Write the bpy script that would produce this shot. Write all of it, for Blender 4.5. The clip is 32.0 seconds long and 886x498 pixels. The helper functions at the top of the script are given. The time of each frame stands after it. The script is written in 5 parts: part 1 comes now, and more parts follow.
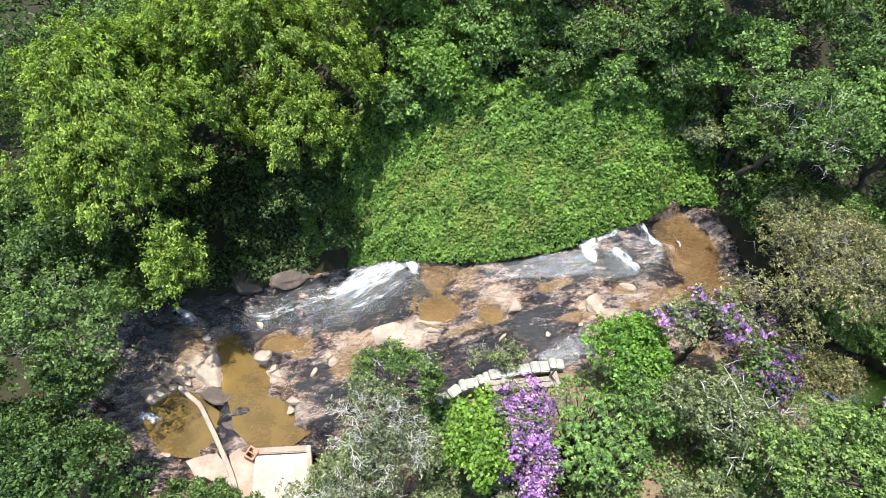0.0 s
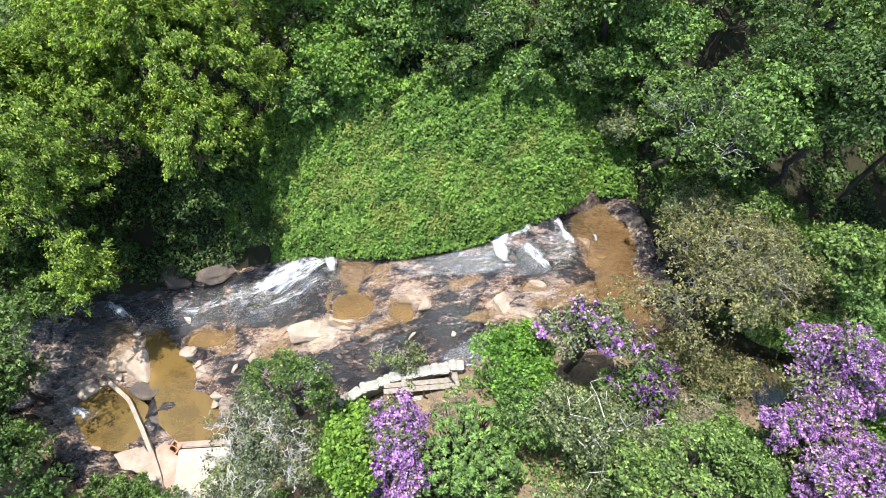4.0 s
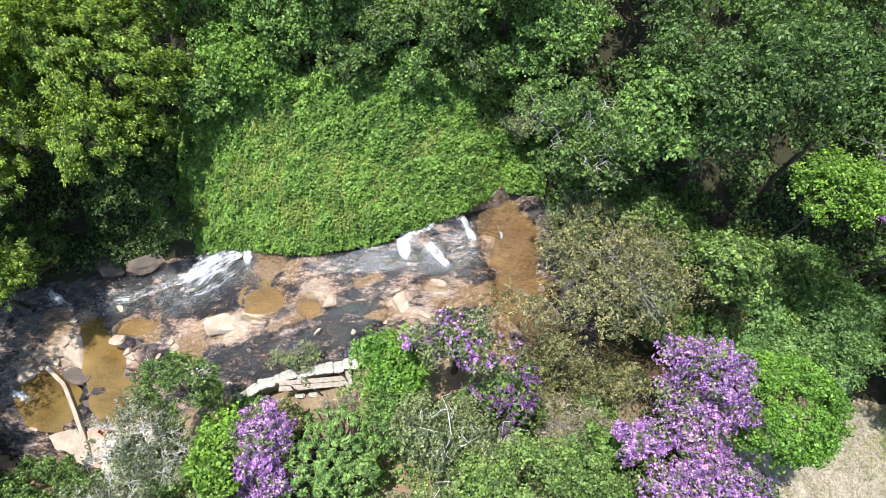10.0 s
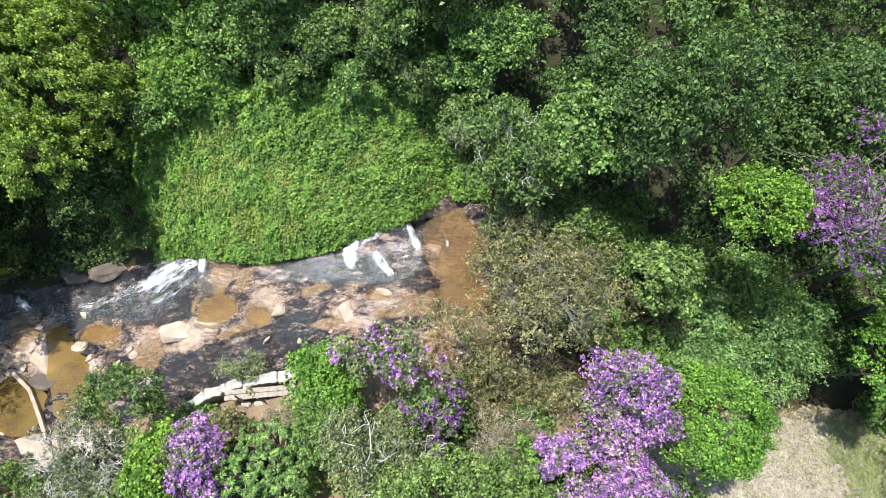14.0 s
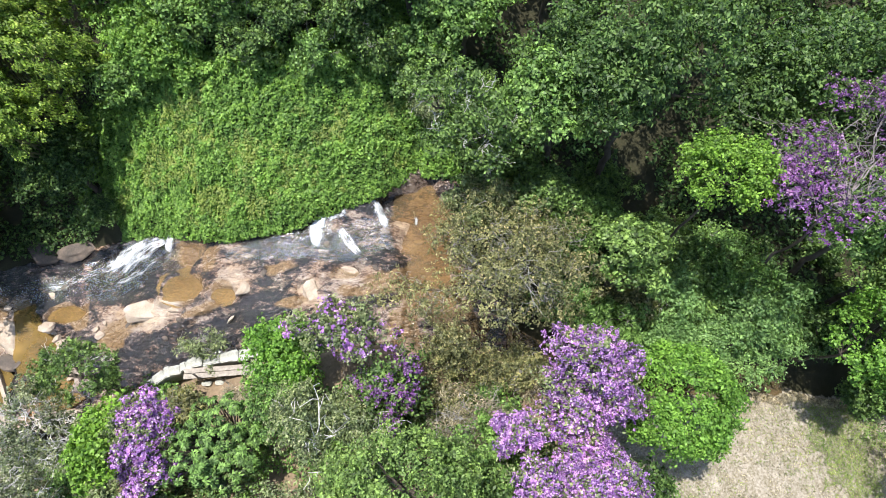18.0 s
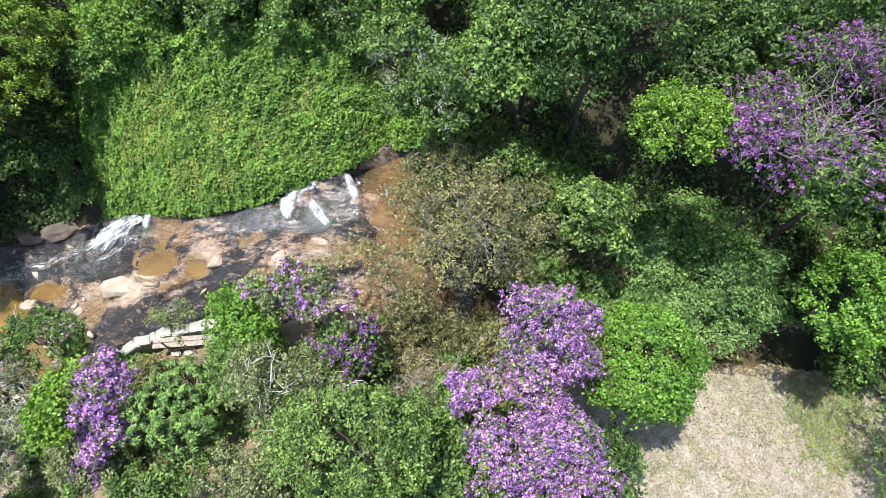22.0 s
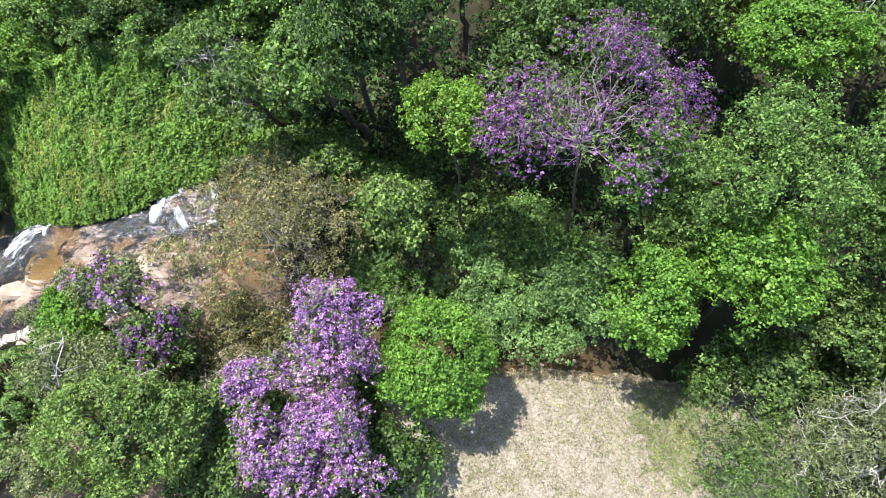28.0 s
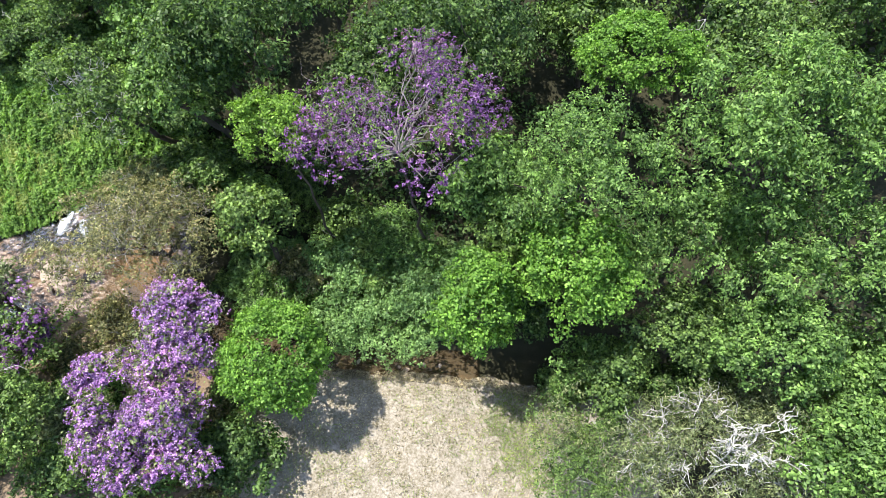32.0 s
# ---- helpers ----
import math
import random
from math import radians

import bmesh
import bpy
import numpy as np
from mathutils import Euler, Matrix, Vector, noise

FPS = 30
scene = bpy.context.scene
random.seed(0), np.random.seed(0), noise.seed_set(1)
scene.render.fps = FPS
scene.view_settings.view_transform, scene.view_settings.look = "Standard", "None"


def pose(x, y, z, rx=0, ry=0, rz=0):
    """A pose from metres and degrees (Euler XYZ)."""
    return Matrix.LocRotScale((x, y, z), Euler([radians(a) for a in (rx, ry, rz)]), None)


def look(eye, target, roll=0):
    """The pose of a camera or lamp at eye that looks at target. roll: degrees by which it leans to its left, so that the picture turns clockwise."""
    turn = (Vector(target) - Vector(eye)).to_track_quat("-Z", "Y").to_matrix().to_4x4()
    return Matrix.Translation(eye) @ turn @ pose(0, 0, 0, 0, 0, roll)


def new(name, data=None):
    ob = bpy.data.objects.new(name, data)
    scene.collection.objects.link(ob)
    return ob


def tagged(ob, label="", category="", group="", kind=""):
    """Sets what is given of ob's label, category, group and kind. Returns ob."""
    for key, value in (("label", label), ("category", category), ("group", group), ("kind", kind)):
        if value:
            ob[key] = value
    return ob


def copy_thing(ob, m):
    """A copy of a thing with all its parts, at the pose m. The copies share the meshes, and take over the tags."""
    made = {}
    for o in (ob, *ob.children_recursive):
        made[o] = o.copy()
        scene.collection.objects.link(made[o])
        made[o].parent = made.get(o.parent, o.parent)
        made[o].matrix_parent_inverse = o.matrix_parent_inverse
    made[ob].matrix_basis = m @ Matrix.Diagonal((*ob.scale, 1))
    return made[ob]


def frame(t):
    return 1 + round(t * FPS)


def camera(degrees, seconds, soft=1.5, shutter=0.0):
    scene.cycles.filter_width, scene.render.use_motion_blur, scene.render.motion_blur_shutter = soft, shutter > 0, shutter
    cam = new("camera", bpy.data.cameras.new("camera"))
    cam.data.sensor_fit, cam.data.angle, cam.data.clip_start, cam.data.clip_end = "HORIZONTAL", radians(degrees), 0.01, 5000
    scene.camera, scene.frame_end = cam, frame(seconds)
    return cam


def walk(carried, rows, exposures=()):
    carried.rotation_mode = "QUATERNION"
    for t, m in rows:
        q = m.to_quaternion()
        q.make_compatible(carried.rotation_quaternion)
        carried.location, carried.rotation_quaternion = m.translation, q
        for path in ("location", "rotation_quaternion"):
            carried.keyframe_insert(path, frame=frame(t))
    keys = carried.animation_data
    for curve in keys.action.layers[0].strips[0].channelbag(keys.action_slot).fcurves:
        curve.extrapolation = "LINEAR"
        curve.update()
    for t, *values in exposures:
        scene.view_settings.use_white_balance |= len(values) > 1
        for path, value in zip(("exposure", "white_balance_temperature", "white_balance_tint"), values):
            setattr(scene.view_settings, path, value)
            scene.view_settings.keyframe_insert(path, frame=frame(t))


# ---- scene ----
LENS = 72.5
cam = camera(LENS, 32.0, soft=0.5)
walk(cam, [
    (0, look((-1.533, -13.332, 17.145), (-0.309, -7.689, 8.980), 12.35)),
    (1, look((-0.342, -13.115, 17.380), (0.783, -7.593, 9.119), 11.80)),
    (2, look((0.763, -12.816, 17.671), (1.745, -7.457, 9.285), 10.51)),
    (3, look((1.492, -12.412, 17.968), (2.396, -7.265, 9.442), 9.70)),
    (3.5, look((1.720, -12.149, 18.199), (2.633, -7.158, 9.582), 9.77)),
    (5.5, look((3.123, -11.521, 18.790), (3.888, -6.881, 9.965), 8.78)),
    (6, look((3.525, -11.345, 18.893), (4.233, -6.804, 10.012), 8.45)),
    (7, look((4.344, -11.123, 19.043), (4.915, -6.712, 10.087), 7.76)),
    (8, look((5.065, -10.902, 19.152), (5.515, -6.610, 10.131), 6.23)),
    (9, look((5.689, -10.743, 19.306), (6.062, -6.538, 10.241), 5.34)),
    (10, look((6.068, -10.672, 19.555), (6.471, -6.548, 10.454), 5.68)),
    (11, look((6.520, -10.376, 19.806), (6.928, -6.416, 10.632), 5.57)),
    (12, look((7.128, -10.422, 19.877), (7.460, -6.445, 10.708), 4.83)),
    (13, look((7.698, -10.313, 19.966), (7.959, -6.361, 10.784), 4.07)),
    (14, look((8.307, -10.028, 20.029), (8.473, -6.126, 10.824), 2.34)),
    (14.5, look((8.580, -9.882, 20.047), (8.713, -6.013, 10.827), 1.58)),
    (16.5, look((9.204, -9.777, 19.571), (9.332, -5.929, 10.341), 1.89)),
    (17, look((9.353, -9.966, 19.460), (9.457, -6.089, 10.243), 1.55)),
    (18, look((9.575, -10.529, 19.250), (9.616, -6.597, 10.056), 0.98)),
    (19, look((9.700, -10.973, 19.071), (9.697, -7.038, 9.877), 1.10)),
    (20, look((10.059, -11.158, 18.997), (9.998, -7.187, 9.820), 0.58)),
    (21, look((10.565, -11.385, 18.824), (10.424, -7.352, 9.675), -1.03)),
    (22, look((11.020, -11.615, 18.675), (10.805, -7.534, 9.547), -2.56)),
    (23, look((11.566, -11.634, 18.563), (11.266, -7.552, 9.439), -3.72)),
    (24, look((12.576, -11.656, 18.367), (12.123, -7.523, 9.273), -4.88)),
    (24.5, look((13.110, -11.748, 18.229), (12.600, -7.544, 9.170), -5.42)),
    (26.5, look((15.305, -12.368, 18.088), (14.572, -7.836, 9.204), -7.99)),
    (27, look((16.019, -12.409, 18.006), (15.157, -7.837, 9.154), -9.07)),
    (28, look((17.398, -12.477, 18.012), (16.318, -7.847, 9.215), -11.40)),
    (29, look((18.602, -12.564, 17.853), (17.374, -7.835, 9.128), -12.74)),
    (30, look((19.886, -12.669, 17.708), (18.471, -7.846, 9.063), -14.25)),
    (31, look((21.150, -12.852, 17.683), (19.593, -7.941, 9.112), -14.66)),
    (32, look((22.156, -13.169, 17.963), (20.723, -8.140, 9.439), -13.74)),
], [(0, 1.15), (24, 1.14), (27.5, 1.18), (30, 1.25), (32, 1.27)])

# ---- light ----
SUN_WAY = Vector((-0.22, 0.10, 1.0)).normalized()
world = bpy.data.worlds.new("sky")
scene.world = world
world.use_nodes = True
wn = world.node_tree.nodes
sky = wn.new("ShaderNodeTexSky")
sky.sky_type = "NISHITA"
sky.sun_disc = False
sky.sun_elevation = math.asin(SUN_WAY.z)
sky.sun_rotation = math.atan2(SUN_WAY.x, SUN_WAY.y)
wn["Background"].inputs["Strength"].default_value = 0.15
world.node_tree.links.new(sky.outputs[0], wn["Background"].inputs["Color"])
sun_data = bpy.data.lights.new("sun", "SUN")
sun_data.energy, sun_data.angle, sun_data.color = 4.2, radians(0.53), (1.0, 0.97, 0.92)
sun = new("sun", sun_data)
sun.matrix_world = look(SUN_WAY * 60, (0, 0, 0))


# ---- materials ----
class Mat:
    """Small helper to wire node materials."""

    def __init__(self, name):
        self.m = bpy.data.materials.new(name)
        self.m.use_nodes = True
        self.nt = self.m.node_tree
        self.nt.nodes.clear()
        self.out = self.n("ShaderNodeOutputMaterial")

    def n(self, kind, **props):
        node = self.nt.nodes.new(kind)
        for key, value in props.items():
            setattr_safe(node, key, value)
        return node

    def link(self, a, b):
        self.nt.links.new(a, b)

    def noise(self, scale, detail=6.0, rough=0.55, vec=None, stretch=None, turn=0.0):
        tc = self.n("ShaderNodeTexCoord")
        src = tc.outputs["Object"]
        if stretch:
            mp = self.n("ShaderNodeMapping")
            mp.inputs["Scale"].default_value = stretch
            mp.inputs["Rotation"].default_value = (0, 0, turn)
            self.link(src, mp.inputs["Vector"])
            src = mp.outputs["Vector"]
        node = self.n("ShaderNodeTexNoise")
        node.inputs["Scale"].default_value = scale
        node.inputs["Detail"].default_value = detail
        node.inputs["Roughness"].default_value = rough
        self.link(src, node.inputs["Vector"])
        return node.outputs["Fac"]

    def ramp(self, fac, stops):
        node = self.n("ShaderNodeValToRGB")
        el = node.color_ramp.elements
        while len(el) < len(stops):
            el.new(0.5)
        for e, (p, c) in zip(el, stops):
            e.position = p
            e.color = (*c, 1.0) if len(c) == 3 else c
        self.link(fac, node.inputs["Fac"])
        return node.outputs["Color"]

    def mix(self, fac, a, b, mode="MIX"):
        node = self.n("ShaderNodeMix")
        node.data_type, node.blend_type = "RGBA", mode
        for sock, value in ((node.inputs["Factor"], fac), (node.inputs["A"], a), (node.inputs["B"], b)):
            if isinstance(value, (int, float)):
                sock.default_value = value
            elif isinstance(value, tuple):
                sock.default_value = (*value, 1.0)
            else:
                self.link(value, sock)
        return node.outputs["Result"]

    def bump(self, fac, strength, dist):
        node = self.n("ShaderNodeBump")
        node.inputs["Strength"].default_value = strength
        node.inputs["Distance"].default_value = dist
        self.link(fac, node.inputs["Height"])
        return node.outputs["Normal"]

    def principled(self, color, rough=0.6, normal=None, spec=0.4, metal=0.0):
        node = self.n("ShaderNodeBsdfPrincipled")
        for key, value in (("Base Color", color), ("Roughness", rough), ("Specular IOR Level", spec), ("Metallic", metal)):
            if isinstance(value, (int, float)):
                node.inputs[key].default_value = value
            elif isinstance(value, tuple):
                node.inputs[key].default_value = (*value, 1.0)
            else:
                self.link(value, node.inputs[key])
        if normal is not None:
            self.link(normal, node.inputs["Normal"])
        return node.outputs["BSDF"]

    def done(self, shader):
        self.link(shader, self.out.inputs["Surface"])
        return self.m


def setattr_safe(node, key, value):
    if key == "operation":
        node.operation = value
    elif key == "blend_type":
        node.blend_type = value


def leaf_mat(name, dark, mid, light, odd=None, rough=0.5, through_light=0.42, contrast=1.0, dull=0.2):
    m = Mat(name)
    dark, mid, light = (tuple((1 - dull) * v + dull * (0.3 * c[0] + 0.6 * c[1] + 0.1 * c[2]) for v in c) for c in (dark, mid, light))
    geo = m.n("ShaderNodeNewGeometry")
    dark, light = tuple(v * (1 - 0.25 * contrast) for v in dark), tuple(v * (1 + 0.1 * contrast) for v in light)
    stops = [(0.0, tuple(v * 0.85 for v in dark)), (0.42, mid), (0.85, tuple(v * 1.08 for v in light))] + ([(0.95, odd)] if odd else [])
    col = m.ramp(geo.outputs["Random Per Island"], stops)
    patch = m.ramp(m.noise(1.3, 2.0), [(0.35, (0.78, 0.81, 0.74)), (0.65, (1.25, 1.2, 1.05))])
    col = m.mix(1.0, col, patch, "MULTIPLY")
    tuft = m.ramp(m.noise(5.5, 2.0), [(0.36, tuple(1 - v * min(1, contrast) for v in (0.5, 0.49, 0.46))), (0.64, tuple(1 + v * min(1, contrast) for v in (0.52, 0.48, 0.32)))])
    col = m.mix(1.0, col, tuft, "MULTIPLY")
    leafy = m.principled(col, rough, None, 0.28)
    tr = m.n("ShaderNodeBsdfTranslucent")
    m.link(m.mix(1.0, col, (1.0, 1.05, 0.5), "MULTIPLY"), tr.inputs["Color"])
    mx = m.n("ShaderNodeMixShader")
    mx.inputs[0].default_value = through_light
    m.link(leafy, mx.inputs[1])
    m.link(tr.outputs[0], mx.inputs[2])
    return m.done(mx.outputs[0])


LEAF = {
    "bamboo": leaf_mat("bamboo_leaf", (0.075, 0.15, 0.015), (0.155, 0.27, 0.028), (0.23, 0.345, 0.05), (0.27, 0.33, 0.085), dull=0.08),
    "lime": leaf_mat("lime_leaf", (0.08, 0.18, 0.015), (0.145, 0.285, 0.03), (0.21, 0.37, 0.055), contrast=0.6, dull=0.08),
    "apple": leaf_mat("apple_green_leaf", (0.072, 0.185, 0.02), (0.125, 0.28, 0.034), (0.185, 0.355, 0.056), contrast=0.55, dull=0.08),
    "fresh": leaf_mat("fresh_leaf", (0.07, 0.165, 0.026), (0.115, 0.25, 0.042), (0.17, 0.32, 0.07)),
    "yellowish": leaf_mat("yellowish_leaf", (0.085, 0.175, 0.03), (0.135, 0.25, 0.046), (0.19, 0.315, 0.07)),
    "mid": leaf_mat("mid_leaf", (0.055, 0.12, 0.024), (0.098, 0.195, 0.04), (0.15, 0.265, 0.062), (0.175, 0.275, 0.085)),
    # dark green; on fillers under bamboo and trees it also stands in for shade
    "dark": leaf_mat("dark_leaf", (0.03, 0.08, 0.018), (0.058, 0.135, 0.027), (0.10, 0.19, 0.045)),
    "grey": leaf_mat("grey_leaf", (0.10, 0.145, 0.055), (0.16, 0.22, 0.09), (0.235, 0.295, 0.15), (0.30, 0.32, 0.22)),
    "silver": leaf_mat("silver_leaf", (0.085, 0.115, 0.058), (0.145, 0.185, 0.10), (0.23, 0.275, 0.185), (0.32, 0.34, 0.27)),
    "brown": leaf_mat("brown_leaf", (0.11, 0.125, 0.045), (0.185, 0.20, 0.08), (0.26, 0.265, 0.125), (0.38, 0.33, 0.21)),
    "creeper": leaf_mat("creeper_leaf", (0.10, 0.225, 0.055), (0.155, 0.315, 0.083), (0.21, 0.385, 0.11), contrast=0.4),
    "meadow": leaf_mat("meadow_leaf", (0.095, 0.215, 0.034), (0.145, 0.285, 0.048), (0.20, 0.345, 0.068), contrast=0.4, dull=0.08),
    "turf": leaf_mat("turf_leaf", (0.11, 0.20, 0.04), (0.17, 0.26, 0.06), (0.24, 0.31, 0.09), contrast=0.3, dull=0.08),
    "dryleaf": leaf_mat("dry_grass_leaf", (0.15, 0.25, 0.045), (0.20, 0.29, 0.06), (0.27, 0.33, 0.085), contrast=0.3, dull=0.08),
    "straw": leaf_mat("straw_leaf", (0.20, 0.165, 0.115), (0.30, 0.255, 0.19), (0.42, 0.37, 0.30), contrast=0.5),
    "bloom": leaf_mat("violet_petal", (0.14, 0.045, 0.265), (0.29, 0.12, 0.485), (0.42, 0.235, 0.63), (0.61, 0.45, 0.75), 0.5, 0.35, dull=0.08),
    "bloomdark": leaf_mat("deep_violet_petal", (0.08, 0.022, 0.15), (0.155, 0.055, 0.255), (0.235, 0.11, 0.35), (0.33, 0.215, 0.42), 0.5, 0.35, dull=0.08),
}


def bark(name, a, b):
    m = Mat(name)
    f = m.noise(9.0, 5.0, 0.6, stretch=(1, 1, 0.25))
    return m.done(m.principled(m.ramp(f, [(0.3, a), (0.7, b)]), 0.85, m.bump(f, 0.6, 0.02)))


BARK = bark("bark", (0.028, 0.022, 0.016), (0.10, 0.08, 0.06))
MAUVE_BARK = bark("grey_mauve_bark", (0.12, 0.10, 0.10), (0.29, 0.255, 0.255))
WHITE_BARK = bark("bleached_dead_wood", (0.32, 0.30, 0.27), (0.62, 0.60, 0.56))
PALE_BARK = bark("pale_bark", (0.18, 0.165, 0.14), (0.40, 0.38, 0.34))
CULM = bark("bamboo_culm", (0.05, 0.06, 0.02), (0.12, 0.12, 0.05))


def ground_mat():
    """Soil, darkened for the shade under growth, that gives way to bare clay and to a dry sandy clearing, with ragged
    edges.
    """
    m = Mat("bank_soil")
    fine = m.noise(12.0, 5.0, 0.65)
    # near-black tones put the shade of the gaps into the soil colour
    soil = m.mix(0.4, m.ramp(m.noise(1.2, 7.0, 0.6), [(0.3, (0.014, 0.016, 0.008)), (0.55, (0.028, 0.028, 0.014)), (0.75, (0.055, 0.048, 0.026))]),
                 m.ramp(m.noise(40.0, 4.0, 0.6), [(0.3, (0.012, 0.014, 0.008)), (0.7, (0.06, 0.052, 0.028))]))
    clay = m.mix(0.4, m.ramp(m.noise(1.6, 7.0, 0.6), [(0.3, (0.10, 0.075, 0.045)), (0.55, (0.185, 0.132, 0.085)), (0.75, (0.28, 0.21, 0.145))]),
                 m.ramp(fine, [(0.3, (0.09, 0.07, 0.04)), (0.7, (0.30, 0.22, 0.15))]))
    sand = m.mix(0.45, m.ramp(m.noise(3.6, 6.0, 0.6), [(0.34, (0.13, 0.115, 0.065)), (0.46, (0.19, 0.162, 0.115)), (0.58, (0.275, 0.24, 0.19)), (0.7, (0.37, 0.325, 0.27))]),
                 m.ramp(m.noise(16.0, 5.0, 0.65), [(0.34, (0.085, 0.07, 0.04)), (0.48, (0.23, 0.198, 0.15)), (0.64, (0.43, 0.385, 0.32))]))
    edge = m.noise(2.4, 5.0, 0.65)
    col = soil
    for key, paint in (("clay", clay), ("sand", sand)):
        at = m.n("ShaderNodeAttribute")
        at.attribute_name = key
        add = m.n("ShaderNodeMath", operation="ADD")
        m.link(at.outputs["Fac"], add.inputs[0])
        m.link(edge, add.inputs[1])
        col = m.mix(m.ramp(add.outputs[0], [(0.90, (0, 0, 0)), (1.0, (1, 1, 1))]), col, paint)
    return m.done(m.principled(col, 0.95, m.bump(fine, 0.5, 0.03), 0.2))


SOIL = ground_mat()


def rock_mat():
    m = Mat("wet_gneiss")
    at = m.n("ShaderNodeAttribute")
    at.attribute_name = "dryness"
    mid = m.noise(2.2, 8.0, 0.7, stretch=(0.8, 2.2, 1.0), turn=0.4)
    fine = m.noise(12.0, 6.0, 0.72, stretch=(0.65, 1.25, 1.0), turn=0.4)
    add = m.n("ShaderNodeMath", operation="ADD")
    m.link(at.outputs["Fac"], add.inputs[0])
    m.link(m.ramp(mid, [(0.34, (0, 0, 0)), (0.66, (0.8, 0.8, 0.8))]), add.inputs[1])
    add2 = m.n("ShaderNodeMath", operation="ADD")
    m.link(add.outputs[0], add2.inputs[0])
    m.link(m.ramp(fine, [(0.32, (0, 0, 0)), (0.68, (0.5, 0.5, 0.5))]), add2.inputs[1])
    half = m.n("ShaderNodeMath", operation="MULTIPLY")
    half.inputs[1].default_value = 0.5
    m.link(add2.outputs[0], half.inputs[0])
    col = m.ramp(half.outputs[0], [(0.34, (0.014, 0.013, 0.014)), (0.44, (0.072, 0.055, 0.05)), (0.53, (0.18, 0.128, 0.10)),
                                   (0.66, (0.245, 0.19, 0.15)), (0.80, (0.38, 0.315, 0.255))])
    rust = m.ramp(m.noise(0.8, 4.0), [(0.44, (1, 1, 1)), (0.62, (1.08, 0.94, 0.76))])
    col = m.mix(1.0, col, rust, "MULTIPLY")
    silt = m.n("ShaderNodeAttribute")
    silt.attribute_name = "stain"
    brown = m.ramp(fine, [(0.3, (0.085, 0.05, 0.022)), (0.52, (0.20, 0.125, 0.058)), (0.75, (0.33, 0.235, 0.14))])
    col = m.mix(m.ramp(silt.outputs["Fac"], [(0.38, (0, 0, 0)), (0.75, (0.85, 0.85, 0.85))]), col, brown)
    rough = m.ramp(half.outputs[0], [(0.42, (0.12,) * 3), (0.74, (0.48,) * 3)])
    chips = m.n("ShaderNodeBump")
    chips.inputs["Strength"].default_value, chips.inputs["Distance"].default_value = 1.0, 0.11
    m.link(m.noise(4.6, 6.0, 0.66, stretch=(0.55, 1.7, 1.0), turn=0.4), chips.inputs["Height"])
    m.link(m.bump(m.noise(22.0, 4.0, 0.6), 1.0, 0.03), chips.inputs["Normal"])
    return m.done(m.principled(col, rough, chips.outputs["Normal"], 0.9))


ROCK = rock_mat()


def pale_rock_mat(name, a, b, c):
    m = Mat(name)
    f, g = m.noise(1.8, 7.0, 0.6), m.noise(22.0, 5.0, 0.6)
    col = m.mix(0.3, m.ramp(f, [(0.3, a), (0.5, b), (0.68, c)]), m.ramp(g, [(0.3, a), (0.7, c)]))
    return m.done(m.principled(col, 0.75, m.bump(g, 0.4, 0.02), 0.3))


PALE_ROCK = pale_rock_mat("pale_rock", (0.20, 0.15, 0.108), (0.33, 0.262, 0.20), (0.45, 0.385, 0.315))
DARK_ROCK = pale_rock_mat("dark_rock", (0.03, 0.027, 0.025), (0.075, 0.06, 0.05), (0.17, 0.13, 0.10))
CONCRETE = pale_rock_mat("stained_concrete", (0.17, 0.13, 0.095), (0.28, 0.225, 0.175), (0.40, 0.34, 0.28))
WHITEWASH = pale_rock_mat("worn_whitewash", (0.11, 0.115, 0.09), (0.33, 0.325, 0.285), (0.50, 0.485, 0.44))
PALE_CEMENT = pale_rock_mat("pale_cement", (0.27, 0.22, 0.17), (0.36, 0.31, 0.25), (0.46, 0.41, 0.35))
BRICK_CEMENT = pale_rock_mat("reddish_cement", (0.20, 0.13, 0.09), (0.31, 0.22, 0.165), (0.42, 0.33, 0.27))
BRICK = pale_rock_mat("fired_clay", (0.26, 0.10, 0.06), (0.38, 0.19, 0.12), (0.46, 0.28, 0.20))
PLANK = bark("weathered_plank", (0.17, 0.145, 0.12), (0.33, 0.29, 0.245))


def water_mat(name, tint, body, clear, ripple=0.25, scale=6.0):
    m = Mat(name)
    nrm = m.bump(m.noise(scale, 4.0, 0.6), ripple, 0.05)
    stain = m.ramp(m.noise(0.9, 4.0), [(0.3, tuple(v * 0.6 for v in body)), (0.7, tuple(min(1, v * 1.25) for v in body))])
    base = m.principled(stain, 0.5, None, 0.0)
    tr = m.n("ShaderNodeBsdfTransparent")
    tr.inputs["Color"].default_value = (*tint, 1)
    mx = m.n("ShaderNodeMixShader")
    mx.inputs[0].default_value = clear
    m.link(base, mx.inputs[1])
    m.link(tr.outputs[0], mx.inputs[2])
    gl = m.n("ShaderNodeBsdfGlossy")
    gl.inputs["Roughness"].default_value = 0.06
    m.link(nrm, gl.inputs["Normal"])
    fr = m.n("ShaderNodeFresnel")
    fr.inputs["IOR"].default_value = 1.33
    m.link(nrm, fr.inputs["Normal"])
    top = m.n("ShaderNodeMixShader")
    m.link(fr.outputs[0], top.inputs[0])
    m.link(mx.outputs[0], top.inputs[1])
    m.link(gl.outputs[0], top.inputs[2])
    return m.done(top.outputs[0])


